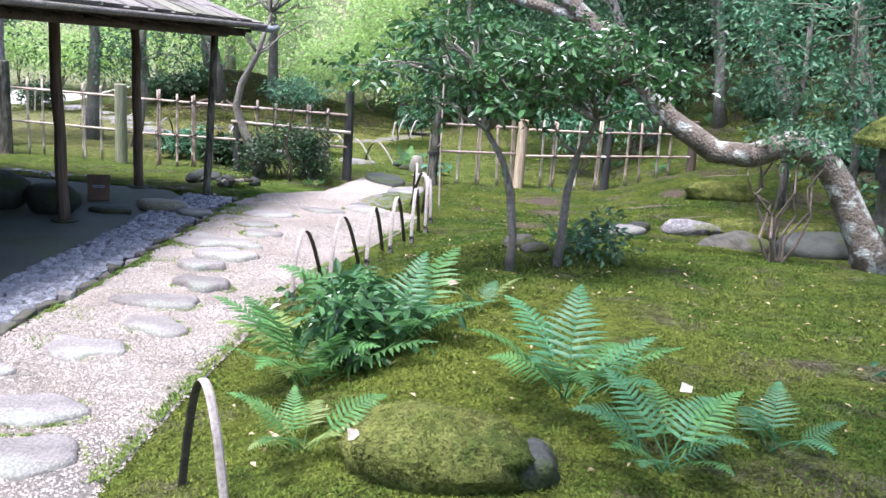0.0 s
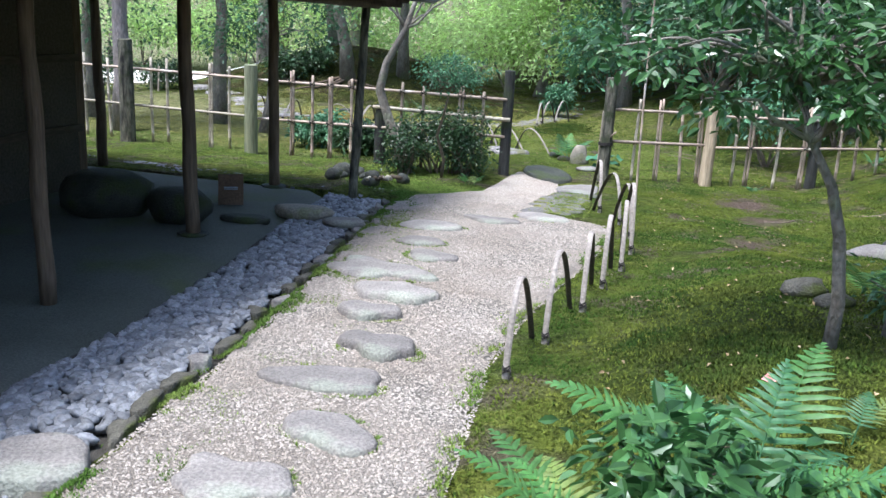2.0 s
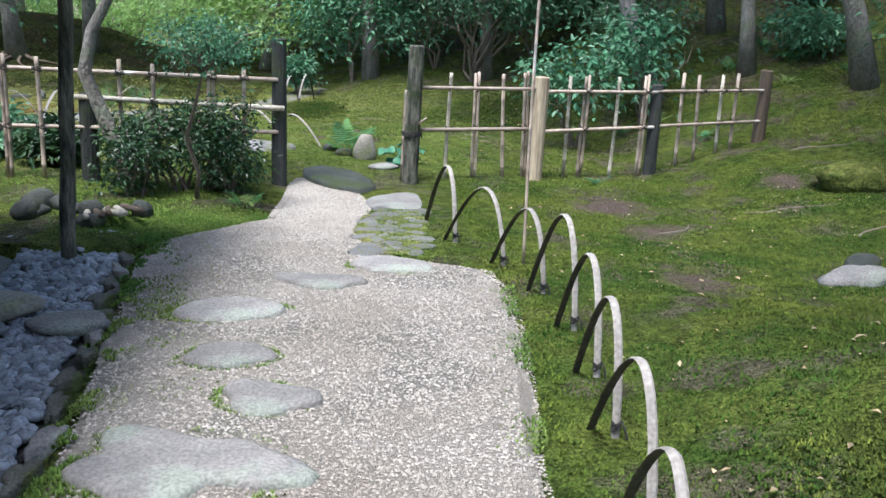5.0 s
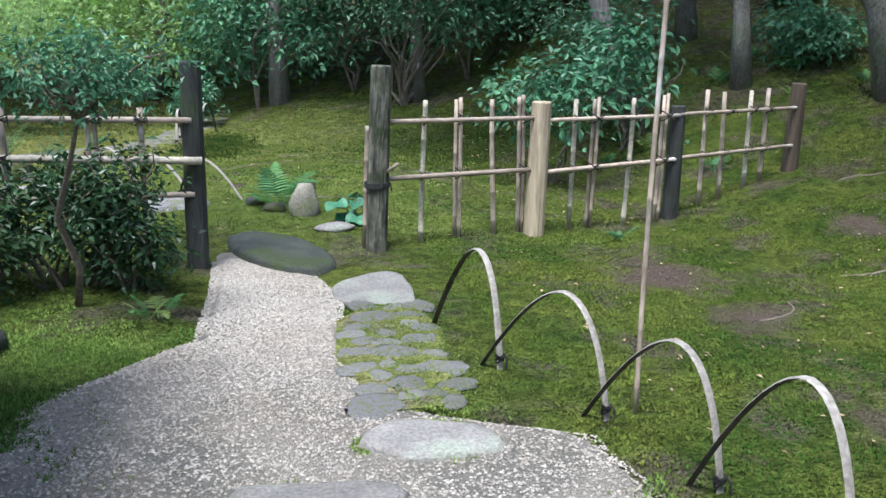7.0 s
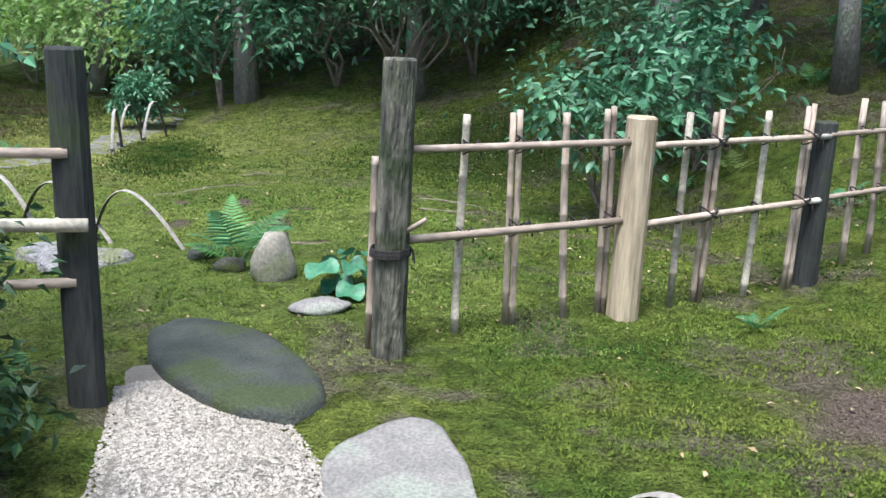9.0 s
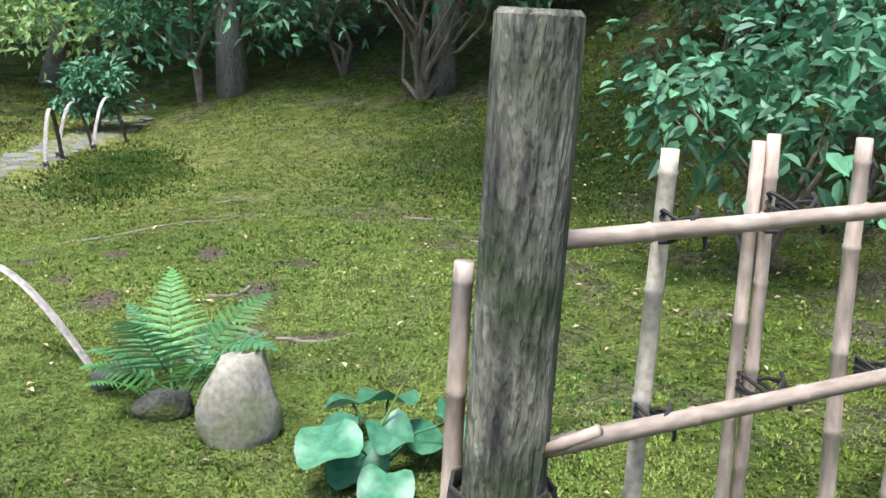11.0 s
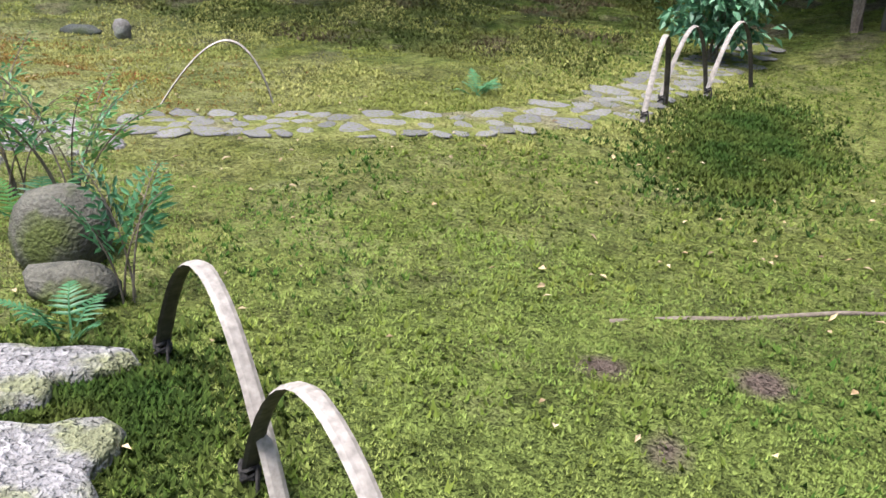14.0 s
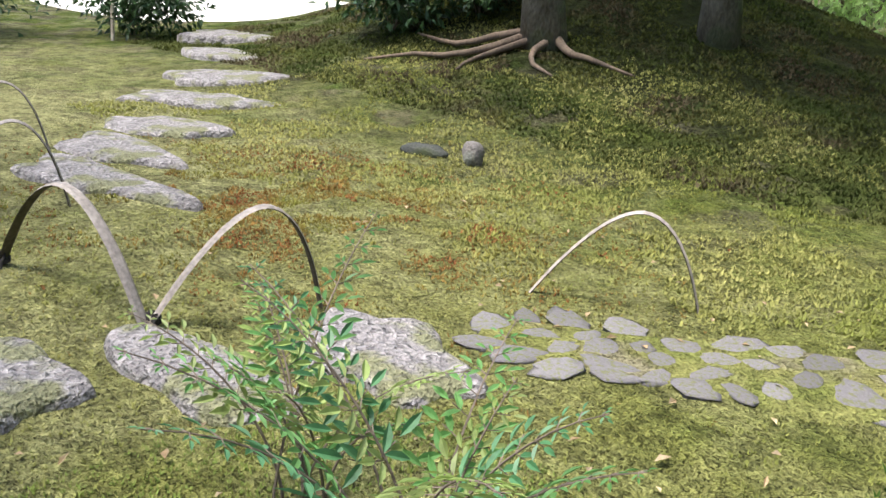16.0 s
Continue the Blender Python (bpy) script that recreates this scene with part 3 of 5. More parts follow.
stone_walk("stone_patch", GATE_PATCH, 0.26, 40, "worn patch of flat stones sunk in moss beside the gravel", 11)


# ---- bamboo and logs ----
def bamboo(name, length, radius, mat, parent, m, gap=0.22, seed=0, label="", taper=0.9):
    """A bamboo pole along z with swollen nodes."""
    r = random.Random(seed)
    b = Build()
    pts, rad, z, nodes = [(0, 0, 0)], [radius], r.uniform(0.3, 1) * gap, []
    while z < length - 0.02:
        k = 1 - (1 - taper) * z / length
        pts += [(0, 0, z - 0.008), (0, 0, z), (0, 0, z + 0.008)]
        rad += [radius * k, radius * k * 1.17, radius * k]
        nodes.append((z, radius * k))
        z += gap * r.uniform(0.85, 1.15)
    pts.append((0, 0, length))
    rad.append(radius * taper)
    bend = r.uniform(-1, 1) * 0.008 * length
    pts = [(bend * math.sin(math.pi * p[2] / length), 0, p[2]) for p in pts]
    b.tube(pts, rad, 9)
    ob = b.done(name, mat, parent=parent, smooth=True, label=label, m=m)
    return ob


def log(name, length, radius, mat, parent, m, seed=0, label="", taper=0.92):
    b = Build()
    n = 8
    sides = 14
    for i in range(n + 1):
        z = length * i / n
        for k in range(sides):
            a = 2 * math.pi * k / sides
            q = radius * (1 - (1 - taper) * i / n) * (1 + 0.07 * noise.noise(Vector((math.cos(a) * 1.6, math.sin(a) * 1.6, z * 1.2 + seed * 5))))
            b.v.append((math.cos(a) * q, math.sin(a) * q, z))
    for i in range(n):
        for k in range(sides):
            a, c = i * sides + k, i * sides + (k + 1) % sides
            b.f.append((a, c, c + sides, a + sides))
    top = n * sides
    for k in range(sides):
        p = b.v[top + k]
        b.v.append((p[0] * 0.88, p[1] * 0.88, length + radius * 0.12))
    for k in range(sides):
        a, c = top + k, top + (k + 1) % sides
        b.f.append((a, c, c + sides, a + sides))
    b.f.append(tuple(range(top + sides, top + 2 * sides)))
    return b.done(name, mat, parent=parent, label=label, m=m)


def pole_between(p, q):
    """The pose whose z axis runs from p to q, and the length."""
    p, q = Vector(p), Vector(q)
    d = q - p
    return Matrix.Translation(p) @ d.to_track_quat("Z", "Y").to_matrix().to_4x4(), d.length


def tie(parent, at, radius, name="tie", spread=0.02, m=None):
    """A few turns of twine with loose ends."""
    b = Build()
    r = random.Random(int(abs(at[0] * 997 + at[1] * 331 + at[2] * 77)))
    e = r.uniform(-1, 1)
    turns = [(math.cos(a) * radius, math.sin(a) * radius, math.cos(a) * radius * 0.75 * math.sin(a / 4 + 0.8) * (name == "tie") + (a / 25 - 0.5) * 0.026) for a in (j * 0.6283 for j in range(41))]
    b.tube(turns + [(radius + 0.012, -0.02, 0.0), (radius + 0.016 + e * 0.01, -0.03, -0.045)], 0.0048, 5)
    return b.done(name, TWINE, parent=parent, m=Matrix.Translation(at))


def fence(name, label, posts, stakes, rails):
    """posts: x, y, z, height, radius, material; stakes: x, y, top, lean, doubled; rails: p, q, radius, material."""
    f = empty(name, pose(0, 0, 0), label, "fence")
    for i, (x, y, z, h, r, mat, lean) in enumerate(posts):
        log("post", h + 0.1, r, mat, f, pose(x, y, z - 0.1, 0, lean, i * 40), i)
    for i, (x, y, top, lean, double, mat) in enumerate(stakes):
        z = ground(x, y) - 0.03
        for k in range(2 if double else 1):
            bamboo("stake", top - z + k * 0.015, 0.017 if double else 0.021, mat, f, pose(x + k * 0.036, y + 0.003 * k, z, 0, lean, i * 50), 0.24, i * 3 + k)
        for p, q, r, _ in rails:
            lo, hi = min(p[0], q[0]), max(p[0], q[0])
            if lo < x < hi:
                u = (x - p[0]) / (q[0] - p[0])
                zr = p[2] + (q[2] - p[2]) * u
                if zr < top - 0.02:
                    tie(f, (x + (0.018 if double else 0) + math.sin(radians(lean)) * (zr - z), y - 0.02, zr), 0.05 if double else 0.036)
    for i, (p, q, r, mat) in enumerate(rails):
        m, d = pole_between(p, q)
        bamboo("rail", d, r, mat, f, m, 0.3, i + 70, taper=0.95)
    return f


def side(x, x0=-0.34, y0=15.16, x1=3.72, y1=16.29):
    """The y of the fence's line east of the gate."""
    return interp(x, (-0.34, 0.04, 0.4, 1.0, 2.36, 3.72), (15.20, 15.37, 15.48, 15.55, 15.92, 16.29))


fence("bamboo_fence", "low open fence of tied bamboo stakes between log posts",
      [(-0.34, 15.16, ground(-.34, 15.16), 1.37, 0.083, GREYPOST, 1), (1.0, 15.52, ground(1, 15.52), 1.08, 0.088, NEWPOST, 1),
       (2.36, 15.90, ground(2.36, 15.9), 0.98, 0.075, BLACKPOST, 1), (3.72, 16.29, ground(3.72, 16.29), 0.80, 0.075, BARKPOST, 0)],
      [(-0.42, 15.24, 0.22, 1, False, BAMBOO), (0.03, side(.03), 0.40, 2, False, PALEBAMBOO), (0.32, side(.32), 0.40, 2, True, BAMBOO), (0.66, side(.66), 0.40, 3, False, BAMBOO), (0.87, side(.87) + .03, 0.42, 2, True, BAMBOO),
       (1.34, side(1.34), 0.40, 1, False, PALEBAMBOO), (1.50, side(1.5), 0.40, 1, True, BAMBOO), (1.88, side(1.88), 0.40, 1, False, PALEBAMBOO), (2.20, side(2.2), 0.42, 1, True, BAMBOO),
       (2.68, side(2.68), 0.46, 1, False, BAMBOO), (2.90, side(2.9), 0.44, 2, False, BAMBOO), (3.18, side(3.18), 0.45, 1, False, PALEBAMBOO), (3.36, side(3.36), 0.47, 1, False, BAMBOO)],
      [((-0.30, 15.24, 0.25), (1.0, 15.51, 0.26), 0.019, BAMBOO), ((1.0, 15.48, 0.24), (2.36, 15.86, 0.25), 0.018, BAMBOO), ((2.36, 15.86, 0.26), (3.72, 16.25, 0.29), 0.017, BAMBOO),
       ((-0.30, 15.24, -0.18), (1.0, 15.51, -0.155), 0.021, BAMBOO), ((1.0, 15.48, -0.18), (2.36, 15.86, -0.13), 0.019, BAMBOO), ((2.36, 15.86, -0.12), (3.72, 16.25, -0.06), 0.017, BAMBOO)])

gp = [o for o in bpy.data.objects if o.name.startswith("post") and o.parent and abs(o.location.x + 0.34) < 0.01][0].parent
tie(gp, (-0.34, 15.16, -0.20), 0.092, "rope_band")
tie(gp, (-0.34, 15.16, -0.215), 0.094, "rope_band")
m, d = pole_between((-0.28, 15.12, -0.11), (-0.20, 15.04, -0.03))
bamboo("peg", d, 0.012, BAMBOO, gp, m, 0.1, 9)

LYF = 14.5
fence("bamboo_fence", "tall open bamboo lattice fence beside the pavilion",
      [(-1.61, 14.72, ground(-1.61, 14.72), 1.37, 0.075, BLACKPOST, 0), (-3.36, 14.62, ground(-3.36, 14.6), 0.80, 0.085, BLACKPOST, 0), (-5.2, 14.35, ground(-5.2, 14.35), 1.22, 0.095, GREENPOST, 0), (-7.15, 14.25, ground(-7.15, 14.25), 1.45, 0.11, GREYPOST, 0)],
      [(-1.93, 14.66, 0.40, 0, False, BAMBOO), (-2.25, 14.64, 0.44, 0, True, BAMBOO), (-2.75, 14.6, 0.42, 0, False, BAMBOO), (-3.05, 14.6, 0.45, 0, False, BAMBOO),
       (-3.75, LYF, 0.45, 0, False, BAMBOO), (-4.08, LYF, 0.45, 0, True, BAMBOO), (-4.33, LYF, 0.46, 0, False, BAMBOO), (-4.66, LYF, 0.50, 0, True, BAMBOO),
       (-5.62, LYF, 0.5, 0, False, PALEBAMBOO), (-5.95, LYF, 0.52, 1, True, PALEBAMBOO), (-6.64, LYF, 0.55, 0, False, PALEBAMBOO), (-6.90, LYF, 0.55, 0, False, PALEBAMBOO), (-7.62, LYF, 0.5, 1, False, PALEBAMBOO), (-8.05, LYF, 0.55, 0, False, PALEBAMBOO), (-8.5, LYF, 0.55, 0, False, PALEBAMBOO)],
      [((-1.61, 14.66, 0.32), (-5.2, 14.45, 0.35), 0.02, BAMBOO), ((-5.2, 14.45, 0.36), (-9.5, 14.4, 0.40), 0.02, BAMBOO),
       ((-1.55, 14.62, 0.06), (-3.45, 14.55, 0.10), 0.026, PALEBAMBOO), ((-1.61, 14.66, -0.17), (-5.2, 14.45, -0.19), 0.02, BAMBOO), ((-5.2, 14.45, -0.17), (-9.5, 14.4, -0.12), 0.02, PALEBAMBOO)])


def hoop(p, q, height=0.44, lean=0.0, width=0.034, label="arched split-bamboo edging hoop set in moss", group="bamboo edging hoops", tied=True, grow=1.9, skew=0.0):
    """An arch of split bamboo from p to q on the ground: pale skin outside, dark inside."""
    (x0, y0), (x1, y1) = p, q
    z0, z1 = ground(x0, y0) - 0.03, ground(x1, y1) - 0.03
    along = Vector((x1 - x0, y1 - y0, 0))
    side_v = Vector((-along.y, along.x, 0)).normalized()
    b = Build()
    n = 26
    secs = []
    for i in range(n + 1):
        u = -1 + 2 * i / n
        s = math.copysign(abs(u) ** 1.15, u)
        a = s * math.pi / 2
        px, pz = math.sin(a), (1 - abs(math.sin(a)) ** grow)
        px += skew * (1 - px * px)
        c = Vector((x0, y0, 0)) + along * (0.5 + 0.5 * px) + Vector((0, 0, z0 + (z1 - z0) * (0.5 + 0.5 * px) + (height + 0.03) * pz)) + side_v * lean * pz * height
        secs.append(c)
    for i, c in enumerate(secs):
        d = (secs[min(i + 1, n)] - secs[max(i - 1, 0)]).normalized()
        out = side_v.cross(d).normalized()
        if out.dot(c - (Vector((x0, y0, z0)) + along * 0.5)) < 0:
            out = -out
        node = 1.08 if i in (5, 13, 20) else 1.0
        w = width / 2 * node
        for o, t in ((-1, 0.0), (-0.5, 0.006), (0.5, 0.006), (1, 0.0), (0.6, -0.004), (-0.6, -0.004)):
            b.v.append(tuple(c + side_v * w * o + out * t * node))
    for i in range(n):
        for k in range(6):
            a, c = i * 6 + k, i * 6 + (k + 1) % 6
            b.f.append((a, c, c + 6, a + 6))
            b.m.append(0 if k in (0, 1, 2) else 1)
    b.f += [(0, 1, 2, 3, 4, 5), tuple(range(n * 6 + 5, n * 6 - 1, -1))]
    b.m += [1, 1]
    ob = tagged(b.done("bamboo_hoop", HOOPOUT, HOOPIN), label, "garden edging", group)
    if tied:
        c = secs[3]
        t = tie(ob, tuple(c), width * 0.5)
    return ob


CHAIN = [(-0.19, 13.18), (-0.08, 12.50), (0.20, 11.83), (0.36, 11.18), (0.42, 10.55), (0.40, 9.92), (0.33, 9.28), (0.28, 8.62), (0.16, 7.95), (0.08, 7.28)]
for i in range(len(CHAIN) - 1):
    (ax, ay), (bx, by) = CHAIN[i], CHAIN[i + 1]
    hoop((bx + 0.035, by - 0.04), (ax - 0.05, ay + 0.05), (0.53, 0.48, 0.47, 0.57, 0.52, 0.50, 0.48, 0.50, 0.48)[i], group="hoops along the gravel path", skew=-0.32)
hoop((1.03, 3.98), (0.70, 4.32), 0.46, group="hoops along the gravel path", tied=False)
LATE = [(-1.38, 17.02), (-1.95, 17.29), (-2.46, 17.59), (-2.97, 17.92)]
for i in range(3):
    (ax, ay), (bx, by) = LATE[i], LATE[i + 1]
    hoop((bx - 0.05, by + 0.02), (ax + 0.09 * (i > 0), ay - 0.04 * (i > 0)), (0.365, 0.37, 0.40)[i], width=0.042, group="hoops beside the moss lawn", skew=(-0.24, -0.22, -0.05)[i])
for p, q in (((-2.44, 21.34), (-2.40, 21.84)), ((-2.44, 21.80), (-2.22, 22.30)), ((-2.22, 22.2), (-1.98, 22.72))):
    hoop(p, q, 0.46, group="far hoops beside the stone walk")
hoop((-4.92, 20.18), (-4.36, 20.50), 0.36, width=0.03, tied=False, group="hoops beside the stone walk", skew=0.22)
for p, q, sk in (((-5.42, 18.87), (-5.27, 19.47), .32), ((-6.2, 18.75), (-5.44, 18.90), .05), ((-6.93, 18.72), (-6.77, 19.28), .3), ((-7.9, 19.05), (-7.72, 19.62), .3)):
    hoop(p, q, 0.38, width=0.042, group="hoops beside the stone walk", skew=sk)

b = tagged(bamboo("bamboo_pole", 2.6, 0.0105, BAMBOO, None, pose(0.37, 11.83, -0.62, 1, -0.5, 0), 0.24, 5), "thin upright bamboo pole stuck in the moss", "pole")


# ---- the pavilion ----
def pavilion():
    p = empty("pavilion", pose(0, 0, 0), "dark open-sided garden pavilion with log posts and a bark roof", "pavilion")
    for i, (x, y, top, dx, dy, r, mat) in enumerate([(-2.92, 7.54, 1.75, -.03, 0, .048, BARKPOST), (-3.10, 9.50, 1.75, -0.06, 0, .056, BARKPOST), (-3.50, 11.75, 1.60, -.02, 0, .056, BARKPOST), (-2.55, 11.68, 1.42, 0.10, 0, .045, GREYPOST), (-5.80, 11.9, 1.7, -.03, 0, .055, BARKPOST)]):
        bld = Build()
        z0 = FLOOR
        n = 12
        bld.tube([(x + dx * k / n + 0.006 * math.sin(k * 1.3 + i), y + dy * k / n + 0.006 * math.cos(k * 1.1 + i * 2), z0 + (top - z0) * k / n) for k in range(n + 1)], [r * (1.08 - 0.16 * k / n + 0.05 * math.sin(k * 2.1 + i)) for k in range(n + 1)], 12)
        bld.done("post", mat, parent=p, smooth=True, label="rough round log post")
    # roof: eaves to the east and north, rising to the south-west
    ex, ny = -2.02, 12.15

    def height(x, y):
        return 1.50 + 0.34 * min(ex - x, ny - y + 0.001)

    bld = Build()
    xs = [ex - k * 0.4 for k in range(20)]
    ys = [ny - k * 0.4 for k in range(38)]
    for lift in (0.0, 0.075):
        base = len(bld.v)
        for y in ys:
            for x in xs:
                bld.v.append((x, y, height(x, y) + lift))
        n = len(xs)
        for j in range(len(ys) - 1):
            for k in range(n - 1):
                a = base + j * n + k
                bld.f.append((a, a + 1, a + n + 1, a + n) if not lift else (a, a + n, a + n + 1, a + 1))
                bld.m.append(1 if not lift else 0)
    h = len(xs) * len(ys)
    n = len(xs)
    for k in range(n - 1):
        bld.f.append((k, h + k, h + k + 1, k + 1)); bld.m.append(1)
    for j in range(len(ys) - 1):
        bld.f.append((j * n, (j + 1) * n, h + (j + 1) * n, h + j * n)); bld.m.append(1)
    bld.done("roof", SHINGLE, PLANKWOOD, parent=p, label="weathered grey bark roof, dark underneath")
    # bark courses on top
    r = random.Random(8)
    for c in range(7):
        for k in range(26):
            bl = Build()
            y = ny - 0.05 - k * 0.42 - r.uniform(0, .1)
            x = ex - 0.02 - c * 0.34
            if ny - y < ex - x + 0.1:
                continue
            m = Matrix.Translation((x - 0.17, y, height(x - 0.17, y) + 0.088 + 0.004 * (c % 2))) @ Euler((r.uniform(-.02, .02), math.atan(0.34) + r.uniform(-.02, .02), r.uniform(-.03, .03))).to_matrix().to_4x4()
            bl.box(m, (0.40, 0.40 * r.uniform(.8, 1.0), 0.018))
            bl.done("shingle", SHINGLE, parent=p)
    # rafters and eave beams
    for k in range(24):
        y = ny - 0.35 - k * 0.45
        m, d = pole_between((ex - 0.03, y, 1.462), (ex - 4.2, y, 1.462 + 0.34 * min(4.15, ny - y)))
        log("rafter", d, 0.022, PLANKWOOD, p, m, k)
    for k in range(8):
        x = ex - 0.5 - k * 0.5
        m, d = pole_between((x, ny - 0.04, 1.462), (x, ny - 4, 1.462 + 0.34 * min(3.95, ex - x)))
        log("rafter", d, 0.022, PLANKWOOD, p, m, k)
    for a, c, rr in (((-2.45, 12.0, 1.42), (-2.45, 2.0, 1.50), .045), ((-2.1, 11.72, 1.44), (-8.5, 11.78, 1.50), .045), ((-3.1, 11.9, 1.66), (-3.0, 2.0, 1.72), .045)):
        m, d = pole_between(a, c)
        log("beam", d, rr, PLANKWOOD, p, m, 3)
    for a, c in (((ex + .03, ny + .1, 1.53), (ex + .03, 1.0, 1.53)), ((ex + .05, ny + .03, 1.53), (-9, ny + .03, 1.53))):
        m, d = pole_between(a, c)
        log("eave_batten", d, 0.028, SHINGLE, p, m, 4)
    bl = Build()
    bl.tube([(ex - 0.12, ny - 0.12, 1.52), (ex + 0.10, ny + 0.06, 1.50), (ex + 0.16, ny + 0.10, 1.53)], [.05, .045, .03], 8)
    bl.done("corner_cap", COPPER, parent=p, smooth=True, label="small grey metal cap on the eave's corner")
    # walls round the room behind
    w = Build()
    w.box(pose(-5.55, 8.0, 0.9), (0.7, 5.7, 3.2))
    w.done("wall", WALL, parent=p, label="dark clay wall with a timber corner")
    w = Build()
    w.box(pose(-5.25, 10.80, 0.55), (0.11, 0.11, 2.5))
    w.done("corner_post", BARKPOST, parent=p)
    for z in (0.05, 0.75, 1.4):
        w = Build()
        w.box(pose(-5.17, 8.0, z), (0.05, 5.5, 0.07))
        w.done("wall_rail", PLANKWOOD, parent=p)
    w = Build()
    w.box(pose(-6.2, 4.6, 0.9), (7.0, 0.3, 3.2))
    w.done("wall", WALL, parent=p)
    w = Build()
    w.box(pose(-9.5, 7.0, 0.9), (0.3, 9, 3.2))
    w.done("wall", WALL, parent=p)


pavilion()
for x, y, rx, ry, rz, seed, lab in ((-4.20, 9.85, .42, .34, .26, 3, "large dark rounded boulder on the pavilion's earth floor"), (-3.48, 9.9, .29, .24, .20, 4, "smaller dark boulder beside a pavilion post")):
    rock("boulder", x, y, rx, ry, rz, DARKSTONE, lab, "boulder", seed, 20, .15, "", .15, .75, FLOOR)
for x, y, rx, ry, rz, mat, lab in ((-2.96, 10.15, .24, .12, .06, DARKSTONE, "low dark flat stone on the earth floor"), (-2.62, 10.62, .28, .14, .10, BOULDER, "tan rounded stone at the edge of the pebbles"), (-2.12, 10.45, .2, .13, .06, STONE, "grey flat stone among pebbles"), (-3.10, 9.50, .13, .11, .03, DARKSTONE, "small dark base stone under a pavilion post"), (-3.5, 11.75, .13, .12, .03, DARKSTONE, "small dark base stone under a pavilion post")):
    rock("flat_stone", x, y, rx, ry, rz, mat, lab, "stone", x * 3, 10, .3, "", .2, .5, FLOOR)

sg = empty("notice_stand", pose(-3.44, 10.72, FLOOR, 0, 0, 28), "small dark wooden notice stand with a faded label", "sign")
bl = Build()
bl.box(pose(0, 0, 0.15, -18, 0, 0), (0.24, 0.022, 0.30))
bl.done("board", SIGNWOOD, parent=sg)
bl = Build()
bl.box(pose(0, 0.10, 0.13, 20, 0, 0), (0.22, 0.02, 0.28))
bl.done("back_leg", SIGNWOOD, parent=sg)
bl = Build()
for k in range(3):
    bl.box(pose(0.0, -0.017 + 0.004 * k, 0.175 - 0.018 * k, -18, 0, 0), (0.13, 0.004, 0.008))
bl.done("lettering", SIGNMARK, parent=sg, label="unreadable faded lettering bars")


# ---- plants ----
def limbs(b, start, targets, r0, r1=0.006, slot=0, sag=0.1, seed=0, sides=6):
    r = random.Random(seed)
    for t in targets:
        s, t = Vector(start), Vector(t)
        n = 5
        j = (t - s).length * 0.09
        pts = [s.lerp(t, k / n) + Vector((r.uniform(-j, j), r.uniform(-j, j), r.uniform(-j, j) + sag * (t - s).length * math.sin(math.pi * k / n))) * (0 if k in (0, n) else 1) for k in range(n + 1)]
        b.tube(pts, [r0 + (r1 - r0) * k / n for k in range(n + 1)], sides, slot)


def crown(b, clumps, per, size, seed, width=0.5, spread_z=0.6, flat=0.6, slot=0, oval=False):
    """Leaves in clumps: each clump is a centre and a radius."""
    r = random.Random(seed)
    for (x, y, z), rad in clumps:
        c = Vector((x, y, z))
        for _ in range(per):
            d = Vector((r.gauss(0, 1), r.gauss(0, 1), r.gauss(0, spread_z)))
            d *= rad * 0.55
            p = c + d
            way = (d.normalized() * 0.6 + Vector((r.uniform(-1, 1), r.uniform(-1, 1), r.uniform(-0.8, 0.3)))).normalized()
            nrm = (Vector((0, 0, 1)) * flat + Vector((r.uniform(-1, 1), r.uniform(-1, 1), r.uniform(-.5, 1))) * (1 - flat * 0.5)).normalized()
            s = size * r.uniform(0.6, 1.25)
            (b.oval_leaf if oval else b.leaf)(p, way, nrm, s, s * width, slot)


def tree(x, y, label, trunk_pts, radii, bark, leaf, clumps, per, size, seed, category="tree", width=0.5, name="tree", fork=None, group="", z=None, sides=10, limb_r=0.02, branch=1, oval=False):
    z0 = ground(x, y) - 0.06 if z is None else z
    t = empty(name, pose(x, y, z0), label, category, group)
    b = Build()
    b.tube(trunk_pts, radii, sides)
    start = Vector(trunk_pts[-1 if fork is None else fork])
    pts = [Vector(p) for p in trunk_pts]
    b.done("trunk", bark, parent=t, smooth=True)
    for i, (c, rad) in enumerate(clumps[::branch]):
        near = min(pts[len(pts) // 3:], key=lambda p: (p - Vector(c)).length + (0.4 if p.z > c[2] else 0))
        b = Build()
        limbs(b, near, [c], limb_r, 0.004, seed=seed + i, sides=5)
        b.done("branch", bark, parent=t, smooth=True)
    b = Build()
    crown(b, clumps, per, size, seed, width, oval=oval)
    b.done("crown", leaf, parent=t)
    return t


def cloud(seed, n, cx, cy, cz, rx, ry, rz, r0, r1):
    r = random.Random(seed)
    out = []
    while len(out) < n:
        p = Vector((r.uniform(-1, 1), r.uniform(-1, 1), r.uniform(-1, 1)))
        if 0.25 < p.length < 1:
            out.append(((cx + p.x * rx, cy + p.y * ry, cz + p.z * rz), r.uniform(r0, r1)))
    return out


